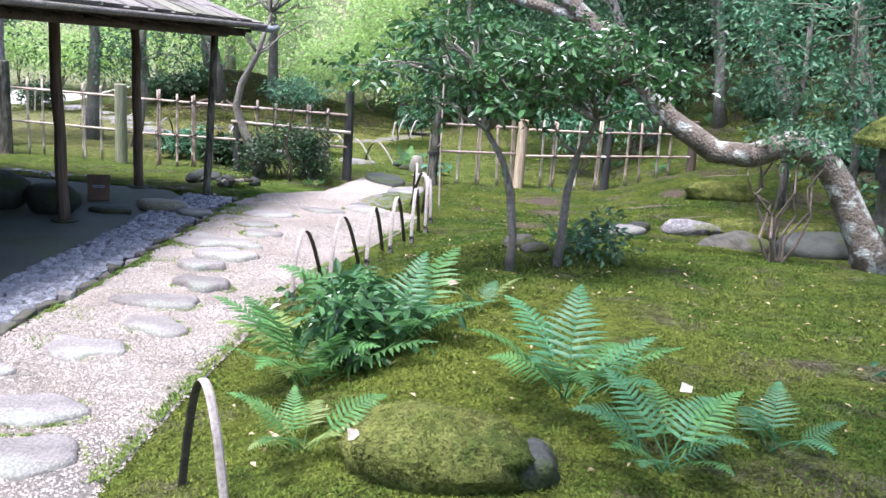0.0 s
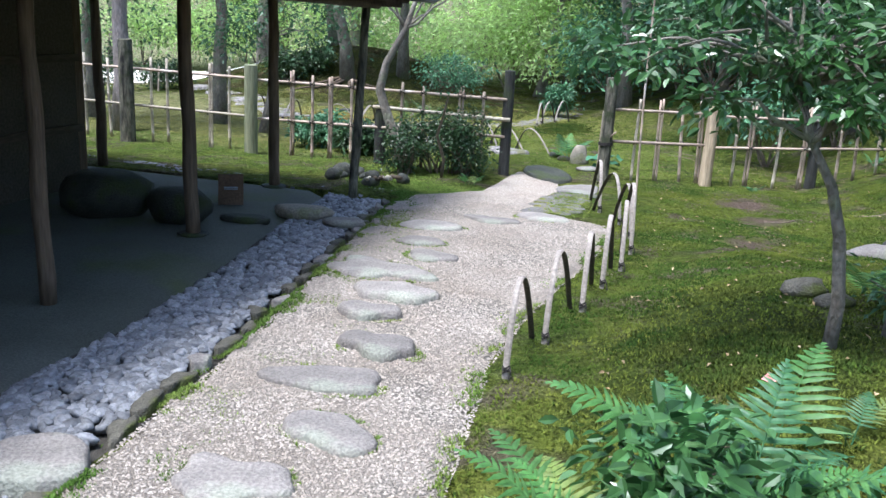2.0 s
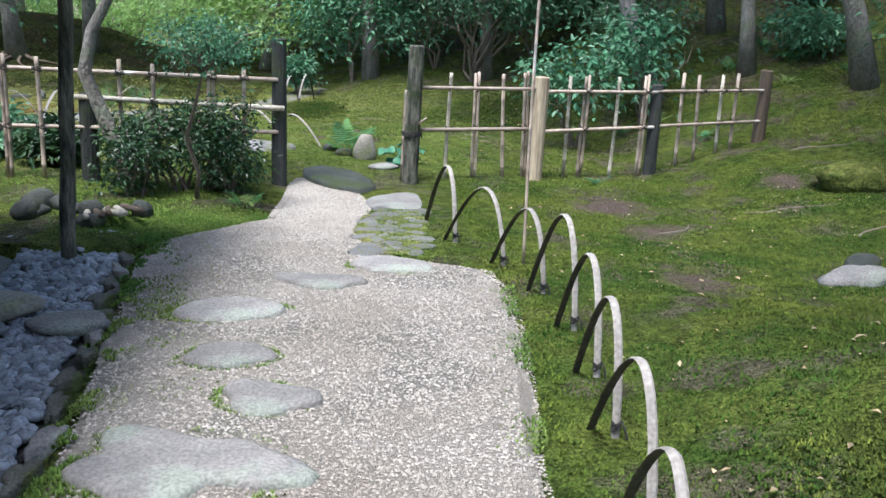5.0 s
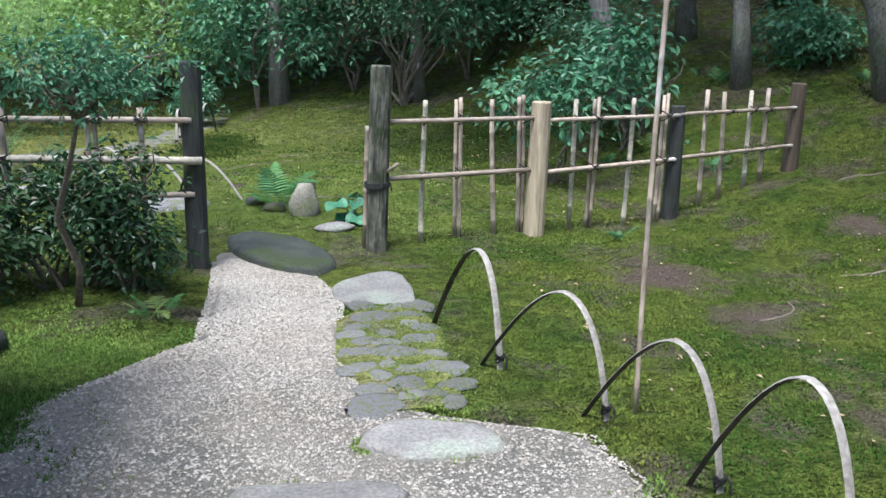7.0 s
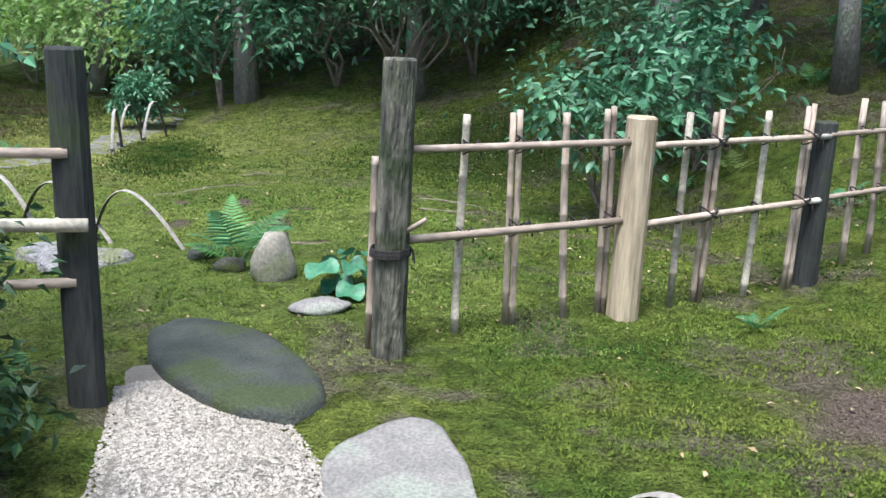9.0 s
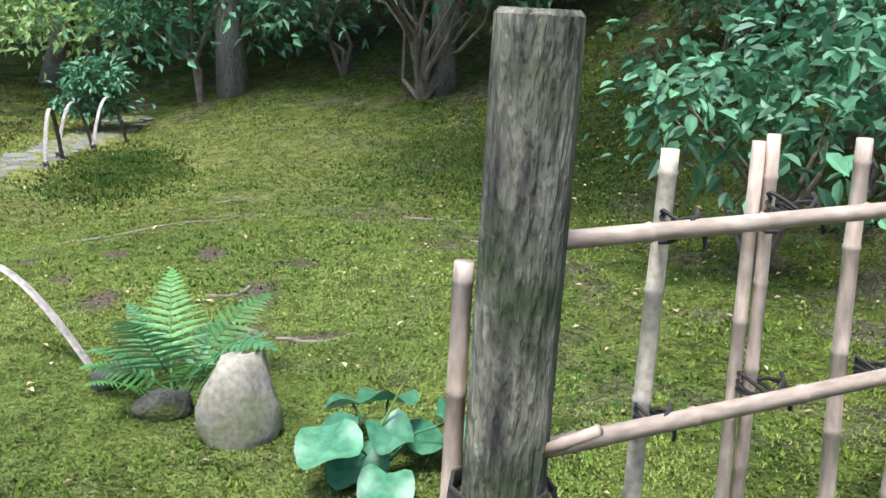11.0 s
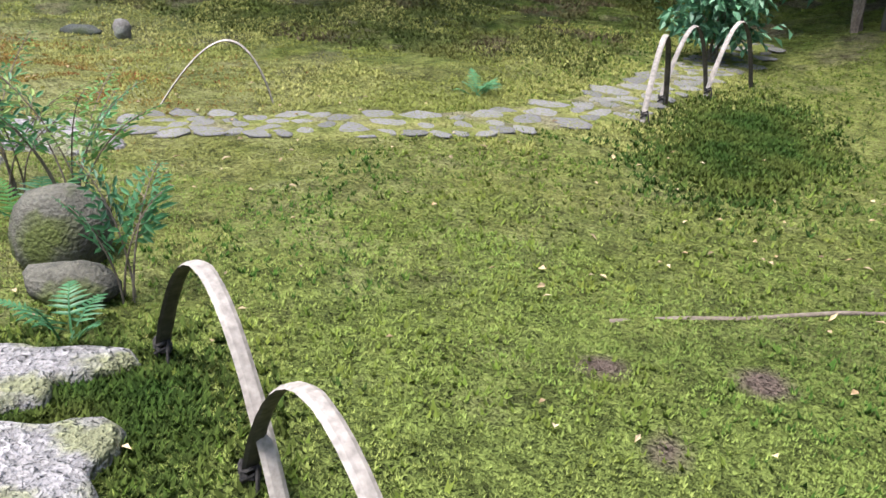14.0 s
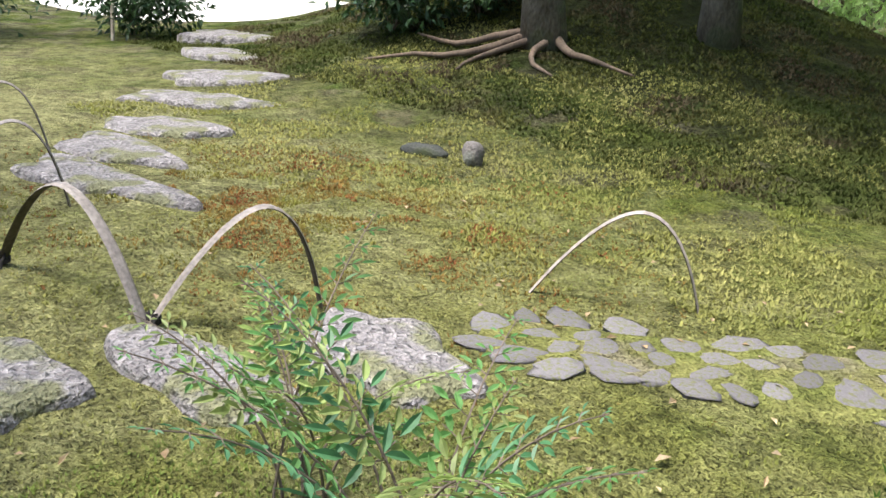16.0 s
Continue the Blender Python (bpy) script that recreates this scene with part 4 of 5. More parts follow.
# the two small camellias beside the path
tree(1.63, 7.5, "small camellia with glossy leaves and a thin grey trunk", [(0, 0, 0), (0.01, 0, .3), (-.03, .02, .62), (-.10, .0, .85), (-.22, -.05, 1.05), (-.3, 0, 1.3)], [.036, .032, .03, .024, .018, .012], BARK, GLOSSLEAF,
     cloud(21, 40, -.35, 0, 1.46, .95, .7, .34, .10, .20), 58, 0.068, 22, name="camellia", fork=3, limb_r=.014, oval=True)
tree(1.95, 7.85, "twin-stemmed camellia with spreading bare lower branches", [(0, 0, 0), (0.02, 0, .3), (.03, .02, .62), (.08, .0, .9), (.2, -.05, 1.15), (.3, 0, 1.4)], [.036, .033, .03, .024, .018, .012], BARK, GLOSSLEAF,
     cloud(23, 36, .12, 0, 1.54, .8, .7, .36, .10, .20), 58, 0.068, 24, name="camellia", fork=3, limb_r=.014, oval=True)

# the large leaning tree
lean_pts = [(0.12, 0, 0), (0, 0, .25), (-.28, 0, .75), (-.45, 0, .98), (-.72, 0, 1.06), (-1.0, 0, .93), (-1.3, 0, .94), (-1.72, 0, 1.2), (-2.1, 0, 1.65), (-2.6, 0, 2.08), (-3.2, .1, 2.6), (-3.8, .2, 3.2)]
tree(4.44, 9.1, "old leaning tree with a lichen-spotted trunk sweeping sideways", lean_pts, [.17, .14, .12, .115, .11, .105, .10, .09, .08, .07, .06, .04], LICHENBARK, OAKLEAF,
     cloud(32, 16, -3.2, .4, 3.4, 1.2, .8, .5, .2, .4), 90, 0.075, 33, name="leaning_tree", limb_r=.025)
b = Build()
b.tube([(0, 0, 0), (-.35, .0, .12), (-.75, 0, .22), (-1.3, 0, .35)], [.06, .055, .05, .04], 8)
ob = tagged(b.done("fallen_branch", LICHENBARK, smooth=True, m=pose(2.25, 9.1, 1.52)), "side limb of the leaning tree", "branch")
ob.parent = bpy.data.objects["leaning_tree"]
ob.matrix_basis = Matrix.Translation((2.40 - 4.44, 0.02, 1.58 - (ground(4.44, 9.1) - 0.06) - 0.02))
ob.name = "limb"
del ob["category"]

t = empty("shrub", pose(3.72, 9.0, ground(3.72, 9.0) - 0.03), "clump of bare thin dark stems with sparse leaves", "shrub")
for k in range(9):
    a = k * 0.7
    b = Build()
    limbs(b, (0.05 * math.cos(a), 0.05 * math.sin(a), 0), [(0.32 * math.cos(a), 0.25 * math.sin(a), 0.95 + 0.1 * math.sin(k * 3))], .014, .006, seed=k)
    b.done("stem", TWIG, parent=t)
b = Build()
crown(b, cloud(37, 8, 0, 0, 1.0, .4, .4, .15, .1, .2), 50, .07, 38)
b.done("foliage", OAKLEAF, parent=t)

# shrub and tree at the gate's west fence
tree(-3.05, 14.2, "small leaning tree growing through the fence", [(0.25, 0, 0), (0.12, 0, .3), (-.05, 0, .75), (-.18, 0, 1.1), (-.1, 0, 1.45), (.15, 0, 1.9), (.35, 0, 2.5)], [.085, .075, .065, .06, .05, .04, .02], BARK, MAPLELEAF,
     cloud(41, 22, .1, .4, 2.9, 1.5, 1.0, .7, .2, .4), 90, 0.07, 42, limb_r=.02)
for sx, sy, seed, h, w in ((-2.42, 14.25, 45, .60, .42), (-2.15, 14.4, 46, .75, .4), (-2.85, 14.35, 47, .55, .3), (-1.95, 14.1, 48, .35, .28), (-2.2, 14.2, 51, .62, .36), (-2.75, 13.9, 52, .4, .3)):
    t = empty("shrub", pose(sx, sy, ground(sx, sy) - 0.03), "dense dark evergreen shrub against the bamboo fence", "shrub", "shrubs at the gate")
    r = random.Random(seed)
    for k in range(8):
        b = Build()
        limbs(b, (r.uniform(-.06, .06), r.uniform(-.06, .06), 0), [(r.uniform(-w, w), r.uniform(-w, w) * .6, h * r.uniform(.8, 1.2))], .012, .004, seed=seed + k)
        b.done("stem", TWIG, parent=t)
    b = Build()
    crown(b, cloud(seed, 16, 0, 0, h * .85, w, w * .6, .26, .10, .18), 60, .06, seed)
    b.done("foliage", SHRUBLEAF if h < 1 else OAKLEAF, parent=t)


tree(-2.2, 13.75, "pruned shrub with gnarled stems and a cloud of small leaves", [(0, 0, 0), (.04, -.05, .3), (-.04, -.12, .6), (.06, -.2, .9), (.14, -.3, 1.15)], [.022, .02, .018, .014, .01], TWIG, BLUELEAF,
     cloud(53, 30, .2, -.35, 1.40, .46, .34, .20, .10, .17), 60, .045, 53, category="shrub", name="pruned_shrub", limb_r=.009)


def frond_mesh(name, length, width, pairs, mat, droop=0.5, seed=0, start=0.24):
    """One arching fern frond along +x rising from the origin."""
    r = random.Random(seed)
    b = Build()
    n = 14

    def mid(u):
        return Vector((length * (0.82 * u - 0.12 * u * u), r.uniform(-.0, .0), length * (0.95 * u - droop * u * u)))
    b.tube([mid(k / n) for k in range(n + 1)], [0.004 * (1 - 0.8 * k / n) for k in range(n + 1)], 4)
    gap = length * (1 - start) * 0.9 / pairs
    for k in range(pairs):
        v = k / (pairs - 1)
        u = start + (0.985 - start) * v
        p = mid(u)
        d = (mid(min(1, u + .02)) - mid(u - .02)).normalized()
        w = width * (0.72 + 0.28 * math.sin(math.pi * min(1, v * 2.2))) * (1 - v ** 1.35) + 0.012
        up = Vector((0, 1, 0)).cross(d) * -1
        for sgn in (-1, 1):
            out = (Vector((0, sgn, 0)) + d * (0.25 + 0.35 * v) + up * (0.10 + r.uniform(-.12, .12))).normalized()
            # the leaflet: a midrib with toothed lobes, drooping at the tip
            m = 6
            half = gap * 0.40
            rib = [p + out * w * j / m - up * w * 0.22 * (j / m) ** 2 for j in range(m + 1)]
            wide = [half * (0.75 + 0.25 * math.sin(math.pi * j / m)) * (1 - (j / m) ** 2.2) * (1.0 if j % 2 else 0.8) for j in range(m + 1)]
            edge = [rib[j] + d * wide[j] - up * wide[j] * .15 for j in range(m + 1)] + [rib[j] - d * wide[j] - up * wide[j] * .15 for j in range(m + 1)]
            b.add(rib + edge, [(j, j + 1, m + 2 + j, m + 1 + j) for j in range(m)] + [(j + 1, j, 2 * m + 2 + j, 2 * m + 3 + j) for j in range(m)])
    return b.done(name, mat)


def fern(x, y, count, length, label, mats, seed, lift=0.0, spread_a=(0, 360), width=0.13, group="garden ferns", pairs=15, upright=0.0, start=0.26):
    r = random.Random(seed)
    z = ground(x, y) - 0.01 + lift
    f = empty("fern", pose(x, y, z), label, "fern", group)
    protos = [frond_mesh("frond", length, width * length / .5, pairs, mats[k % len(mats)], 0.42 + .1 * (k % 3), seed + k, start) for k in range(min(4, count))]
    for k in range(count):
        ob = protos[k] if k < len(protos) else new("frond", protos[k % len(protos)].data)
        ob.parent = f
        s = r.uniform(0.65, 1.1)
        a = spread_a[0] + (spread_a[1] - spread_a[0]) * (k + r.uniform(-.3, .3)) / count
        ob.matrix_basis = Matrix.Translation((r.uniform(-.04, .04), r.uniform(-.04, .04), 0)) @ Euler((r.uniform(-.2, .2), r.uniform(-.25, .2) - upright, radians(a))).to_matrix().to_4x4() @ Matrix.Diagonal((s, s, s, 1))
    return f


def airy_frond(name, height, mat, seed, rise):
    """A wiry dark stalk that arches over, with separate lance-shaped leaflets on its upper part."""
    r = random.Random(seed)
    b = Build()
    n = 12
    reach = height * r.uniform(.45, .75) / rise
    bow = r.uniform(-.12, .12)

    def mid(u):
        return Vector((reach * u ** 1.7, bow * u * u, height * (1.12 * u - .22 * u ** 3)))
    b.tube([mid(k / n) for k in range(n + 1)], [.0042 * (1 - .75 * k / n) for k in range(n + 1)], 5, 0)
    pairs = 9
    for k in range(pairs):
        u = .44 + .54 * k / (pairs - 1)
        p, d = mid(u), (mid(min(1, u + .03)) - mid(u - .03)).normalized()
        ln = .105 * (1 - .72 * (k / (pairs - 1)) ** 1.5) * r.uniform(.85, 1.1)
        up = Vector((0, 1, 0)).cross(d) * -1
        for sg in (-1, 1):
            out = (Vector((0, sg, 0)) + d * .55 + up * r.uniform(-.25, .25)).normalized()
            b.tube([p, p + out * ln * .5], .0013, 3, 0, cap=False)
            for j in range(2):
                q = p + out * ln * (.22 + .36 * j)
                for s2 in ((-1, 1) if j < 1 else (0,)):
                    w2 = (out + d * s2 * .9).normalized()
                    b.oval_leaf(q, w2, up + Vector((r.uniform(-.3, .3), r.uniform(-.3, .3), .3)), ln * (.50 + .08 * j), ln * .17, 1)
    return b.done(name, TWIG, mat)


def airy_fern(x, y, count, height, label, mats, seed, spread_a=(0, 360), rise=1.0):
    r = random.Random(seed)
    f = empty("fern", pose(x, y, ground(x, y) - .01), label, "fern", "airy ferns beside the moss lawn")
    for k in range(count):
        ob = airy_frond("frond", height * r.uniform(.7, 1.1), mats[k % len(mats)], seed * 20 + k, rise)
        ob.parent = f
        a = spread_a[0] + (spread_a[1] - spread_a[0]) * (k + r.uniform(-.3, .3)) / count
        ob.matrix_basis = Matrix.Translation((r.uniform(-.05, .05), r.uniform(-.05, .05), 0)) @ Euler((0, 0, radians(a))).to_matrix().to_4x4()
    return f


def bush(x, y, h, w, label, leafmat, seed, per=70, n=14, size=.07, name="shrub", group="", flat=.6, lift=0.0, width=.5, stems=6, stem_r=.008, low=.62, oval=False):
    t = empty(name, pose(x, y, ground(x, y) - .03 + lift), label, "shrub", group)
    r = random.Random(seed)
    for k in range(stems):
        b = Build()
        limbs(b, (r.uniform(-.04, .04), r.uniform(-.04, .04), 0), [(r.uniform(-w, w) * .8, r.uniform(-w, w) * .8, h * r.uniform(.5, .95))], stem_r, .003, seed=seed + k, sides=5)
        b.done("stem", TWIG, parent=t)
    b = Build()
    crown(b, cloud(seed, n, 0, 0, h * low, w, w, h * .36, .4 * w, .7 * w), per, size, seed, width, oval=oval)
    b.done("foliage", leafmat, parent=t)
    return t


# foreground plants beside the path
bush(0.98, 5.60, 0.50, 0.30, "leafy low evergreen growing among ferns at the path edge", GLOSSLEAF, 61, 34, 16, .085, group="plants at the path edge", width=.45, oval=True)
fern(0.86, 5.35, 18, .74, "bushy green fern beside the gravel path", [FERNLEAF, FERNLEAF, PALEFERN], 62)
fern(1.18, 5.72, 18, .82, "bushy green fern beside the gravel path", [BLUEFERN, FERNLEAF], 63)
fern(1.16, 4.40, 9, .48, "young fern with bright fronds near a mossy stone", [PALEFERN, FERNLEAF], 64)
fern(2.15, 5.05, 13, .70, "tall fern in the moss bank", [FERNLEAF, BLUEFERN], 65)
fern(2.50, 4.45, 11, .55, "spreading blue-green fern among moss", [BLUEFERN, FERNLEAF], 66)
fern(2.95, 4.75, 6, .42, "spreading blue-green fern among moss", [BLUEFERN], 67)
fern(1.55, 6.35, 4, .36, "small young fern in moss", [PALEFERN, BLUEFERN], 68)
fern(2.0, 8.6, 7, .4, "fern under the camellias", [FERNLEAF], 69)
bush(2.1, 8.3, .35, .3, "low leafy plant under the camellias", OAKLEAF, 70, 50, 9, .07)
bush(3.75, 5.3, .35, .25, "sparse seedling shrub in the moss", BLUELEAF, 71, 25, 8, .08)
fern(-1.06, 16.72, 11, .62, "blue-green fern beside a boulder", [BLUEFERN, FERNLEAF], 72)
airy_fern(-3.92, 18.58, 9, .66, "tall airy fern on dark wiry stalks behind a round stone", [FERNLEAF, BLUEFERN, PALEFERN], 73)
airy_fern(-4.34, 18.64, 8, .60, "tall airy fern on dark wiry stalks beside pale stepping stones", [FERNLEAF, PALEFERN], 74, spread_a=(100, 400))
airy_fern(-3.28, 18.12, 4, .46, "thin young fern on dark stalks in moss", [BLUEFERN], 75, rise=1.8)
fern(-4.02, 18.42, 6, .34, "low blue-green fern beside the round stone", [BLUEFERN, FERNLEAF], 171, pairs=11)
fern(-3.28, 17.86, 5, .26, "low blue-green fern between the hoops", [BLUEFERN], 172, pairs=10)
fern(-3.48, 21.45, 8, .26, "small blue-green fern beside the stone walk", [BLUEFERN], 76)
fern(3.3, 16.9, 7, .35, "fern behind the bamboo fence", [BLUEFERN], 77)
fern(1.6, 15.2, 5, .22, "tiny fern at the foot of the fence", [BLUEFERN], 78)
fern(-1.75, 13.5, 7, .3, "low bright fern beside the gravel", [PALEFERN, FERNLEAF], 79)
fern(5.9, 18.5, 8, .5, "bright fern on the slope", [PALEFERN], 80)
bush(-2.36, 23.4, .75, .3, "upright feathery shrub at the end of the walk", BLUELEAF, 81, 70, 16, .1)

# round-leaved plant beside the boulder
t = empty("leopard_plant", pose(-.42, 16.12, ground(-.42, 16.12)), "round leathery leaves on low stalks beside a boulder", "plant")
r = random.Random(5)
for k in range(9):
    a, d, h, s = r.uniform(0, 6.28), r.uniform(.06, .22), r.uniform(.06, .2), r.uniform(.065, .1)
    b = Build()
    cx, cy = d * math.cos(a) * 1.3, d * math.sin(a)
    ring = [(cx + s * math.cos(q) * (1 - .35 * max(0, math.cos(q - a - math.pi)) ** 6), cy + s * math.sin(q) * (1 - .35 * max(0, math.cos(q - a - math.pi)) ** 6), h + .02 * math.sin(3 * q + k) - .03 * math.cos(q - a)) for q in (j * 2 * math.pi / 18 for j in range(18))]
    b.add(ring + [(cx, cy, h - .012)], [(j, (j + 1) % 18, 18) for j in range(18)])
    b.tube([(0, 0, 0), (cx * .5, cy * .5, h * .7), (cx, cy, h - .012)], .004, 5)
    b.done("leaf", ROUNDLEAF, parent=t, smooth=True)
b = Build()
b.tube([(0, 0, 0), (-.02, -.05, .15), (.10, -.08, .42)], [.005, .004, .003], 5)
b.done("flower_stalk", PALEFERN, parent=t)

rock("boulder", -.84, 16.40, .165, .12, .23, BOULDER, "tan upright boulder standing in moss", "boulder", 93, 15, .25, "", .3, .72, taper=.45)
rock("rock", -1.28, 16.85, .09, .06, .06, DARKSTONE, "low dark rock beside the fern", "rock", 92, 30, .3)
rock("rock", -1.1, 16.62, .10, .08, .06, MOSSSTONE, "small mossy rock beside the fern", "rock", 93, 0, .3)
rock("rock", -.62, 15.75, .16, .10, .04, STONE, "small flat grey stone in moss", "rock", 94, 0, .3)
rock("round_stone", -3.69, 18.28, .165, .16, .155, MOSSSTONE, "large round mossy stone below ferns", "boulder", 95, 0, .2, "", .1, 0)
rock("rock", -3.45, 18.08, .13, .09, .08, MOSSSTONE, "small mossy rock beside the round stone", "rock", 96, 20, .3)
rock("mossy_rock", 1.72, 4.22, .36, .22, .16, MOSSROCK, "low rock wholly covered in yellow-green moss", "rock", 97, 10, .3)
rock("rock", 2.02, 4.25, .12, .10, .09, DARKSTONE, "dark rock showing under moss", "rock", 98, 30, .3)
for i, (x, y, rx, ry, rz, mat, lab) in enumerate([(3.35, 12.0, .36, .16, .11, WHITESTONE, "long pale rock edging the moss bank"), (4.0, 12.2, .45, .25, .13, MOSSROCK, "mossy rock of the old stone edging"), (4.75, 12.1, .4, .25, .15, MOSSROCK, "mossy rock of the old stone edging"),
                                                  (3.95, 14.3, .5, .3, .16, MOSSROCK, "moss-covered hump of rock"), (2.55, 11.6, .3, .15, .08, STONE, "flat grey stone sunk in moss"), (1.62, 8.6, .14, .1, .07, MOSSSTONE, "mossy rock under the camellia"), (1.75, 8.35, .12, .08, .05, MOSSSTONE, "mossy rock under the camellia"),
                                                  (3.6, 10.3, .45, .25, .14, MOSSSTONE, "mossy flat rock sunk in the bank"), (4.4, 10.4, .5, .3, .2, DARKSTONE, "dark rock at the foot of the leaning tree"), (2.75, 11.9, .2, .12, .08, DARKSTONE, "small dark rock beside pale stones")]):
    rock("rock", x, y, rx, ry, rz, mat, lab, "rock", 100 + i, 5 * i, .3)
r = random.Random(12)
for i in range(10):
    x, y = -2.95 + r.uniform(-.4, .5), 12.95 + r.uniform(-.35, .35)
    rock("rock", x, y, r.uniform(.07, .16), r.uniform(.06, .12), r.uniform(.05, .1), DARKSTONE, "small dark rock piled by the water drain", "rock", 120 + i, r.uniform(0, 180), .25, "dark rocks by the shrub")

# moss-capped stone lantern seen in part beside the leaning tree
lt = empty("stone_lantern", pose(4.75, 9.75, ground(4.75, 9.75) - .02), "old stone lantern with a moss-grown cap", "lantern")
for nm, prof in (("base", [(.24, 0), (.24, .08), (.15, .14)]), ("shaft", [(.09, .14), (.085, .75), (.1, .8)]), ("firebox", [(.13, .80), (.14, .84), (.13, 1.08), (.15, 1.10)]), ("cap", [(.36, 1.10), (.37, 1.16), (.25, 1.28), (.06, 1.42)])):
    b = Build()
    sd = 12
    for rr, zz in prof:
        for k in range(sd):
            a = k * 2 * math.pi / sd
            b.v.append((rr * math.cos(a), rr * math.sin(a), zz))
    for i in range(len(prof) - 1):
        for k in range(sd):
            a, c = i * sd + k, i * sd + (k + 1) % sd
            b.f.append((a, c, c + sd, a + sd))
    b.f += [tuple(reversed(range(sd))), tuple(range((len(prof) - 1) * sd, len(prof) * sd))]
    b.done(nm, MOSSROCK if nm == "cap" else MOSSSTONE, parent=lt)


# ---- woods beyond the fences ----
def wood_tree(x, y, lowz, highz, r0, bark, leaf, n, per, size, seed, label, spread_r=2.2, lean=(0, 0), group="woodland trees"):
    r = random.Random(seed)
    h = highz * 0.9
    pts = [(lean[0] * k / 6 + r.uniform(-.08, .08), lean[1] * k / 6 + r.uniform(-.08, .08), h * k / 6) for k in range(7)]
    pts[0] = (0, 0, 0)
    cl = cloud(seed, n, lean[0] * .8, lean[1] * .8, (lowz + highz) / 2, spread_r, spread_r, (highz - lowz) / 2, .3, .6)
    return tree(x, y, label, pts, [r0 * (1.3 if k == 0 else 1 - .12 * k) for k in range(7)], bark, leaf, cl, per, size, seed, group=group, limb_r=r0 * .25, branch=3)


W = [  # x, y, crown's low and high end, trunk radius, kind, spread, lean
    (-1.0, 24.6, 3.0, 7, .16, "pine", 2.0, (-.5, 0)), (3.25, 19.0, 2.2, 5.5, .14, "pale", 1.8, (-1.9, .2)), (4.4, 18.6, 2.0, 5, .11, "oak", 1.6, (-.5, 0)), (5.6, 22.5, 2.0, 6, .16, "oak", 2.2, (.4, 0)),
    (7.8, 19.8, 2.2, 6, .16, "oak", 2.2, (0, 0)), (-7.5, 17.4, 1.3, 4.5, .15, "oak", 1.7, (0, 0)), (-6.2, 16.6, 1.25, 3.6, .08, "oak", 1.3, (.3, 0)), (-8.1, 15.4, 2.6, 6, .16, "pale", 1.6, (.2, 0)), (-9.6, 16.6, 1.6, 5, .12, "oak", 1.8, (0, 0)),
    # The oaks' crowns in this row are added high up to shade the mound.
    (-3.4, 26.5, 2.0, 5.5, .14, "maple", 2.4, (.9, 0)), (-7.75, 23.95, 3.0, 6, .17, "oak", 3.2, (-.4, -.6)), (-9.6, 27.6, 2.6, 6, .2, "oak", 3.0, (0, -2.0)), (-10.5, 31, 1.6, 7, .22, "maple", 3, (0, 0)), (-11.3, 26.4, 2.3, 6.5, .22, "maple", 2.6, (0, 0)), (-6.65, 24.95, 2.8, 5.8, .15, "oak", 3.0, (.3, -.8)),
    (-14, 33, 1.2, 8, .22, "maple", 3.4, (0, 0)), (-19, 30, 1.6, 8, .22, "maple", 3.2, (0, 0)), (-16.5, 19, 2.0, 7, .2, "oak", 2.4, (0, 0)), (-13, 16.8, 2.0, 6, .16, "maple", 2.2, (0, 0)), 
    (9.5, 24, 1.6, 7, .2, "oak", 3, (0, 0)), (11, 17, 1.6, 7, .2, "oak", 3, (0, 0)), (8.0, 13.6, 1.5, 6, .16, "oak", 2.2, (0, 0)), (9.2, 9.5, 1.2, 6, .16, "oak", 2.4, (0, 0)), (6.6, 11.8, .8, 4.5, .1, "blue", 1.7, (-.5, 0)), (6.4, 8.6, 1.2, 4.2, .1, "blue", 1.5, (-.4, 0)), (5.2, 12.4, .95, 3.4, .06, "blue", 1.4, (-.3, 0)), (4.7, 13.9, 1.2, 3.6, .06, "oak", 1.3, (0, 0)),
    # Trees added mostly out of view to shade the path, bank and slope.
    (6.5, 1.0, 2.6, 6, .18, "oak", 2.6, (0, 0)), (3.5, -5, 2.6, 7, .2, "maple", 3, (0, 0)), (-3, -7, 2.6, 7, .2, "oak", 3, (0, 0)), (7.0, 5.0, 3.6, 6, .14, "oak", 2.8, (-2.2, 0)), (7.4, 9.6, 3.4, 6, .14, "oak", 2.8, (-3.6, .5)), (3.8, 0.4, 3.4, 6, .14, "oak", 2.2, (-1.6, 2.6)), (6.2, 15.2, 3.2, 6, .14, "oak", 2.6, (-1.4, 0)), (4.6, 20.6, 3.4, 6.5, .13, "oak", 2.8, (-1.2, -.6)), (1.2, 23.0, 3.0, 6, .12, "oak", 2.4, (0, -.4)), (9.4, 15.5, 2.4, 6.5, .15, "oak", 2.8, (-.6, 0)), (5.4, 17.2, 3.6, 6.5, .14, "oak", 3.0, (-2.0, .3)), (7.2, 21.0, 3.2, 6.5, .15, "oak", 3.2, (-1.2, -1.0)),
]
KIND = {"pine": (PALEBARK, OAKLEAF, .10, "tall tree with pinkish flaking bark"), "oak": (BARK, OAKLEAF, .095, "evergreen tree with dense dark leaves, seen on the slope or added unseen for shade"), "blue": (BARK, BLUELEAF, .10, "dense blue-green evergreen at the wood's edge"),
        "maple": (BARK, MAPLELEAF, .09, "maple with bright light-green leaves"), "pale": (PALEBARK, OAKLEAF, .095, "tree with a pale grey trunk by the fence")}
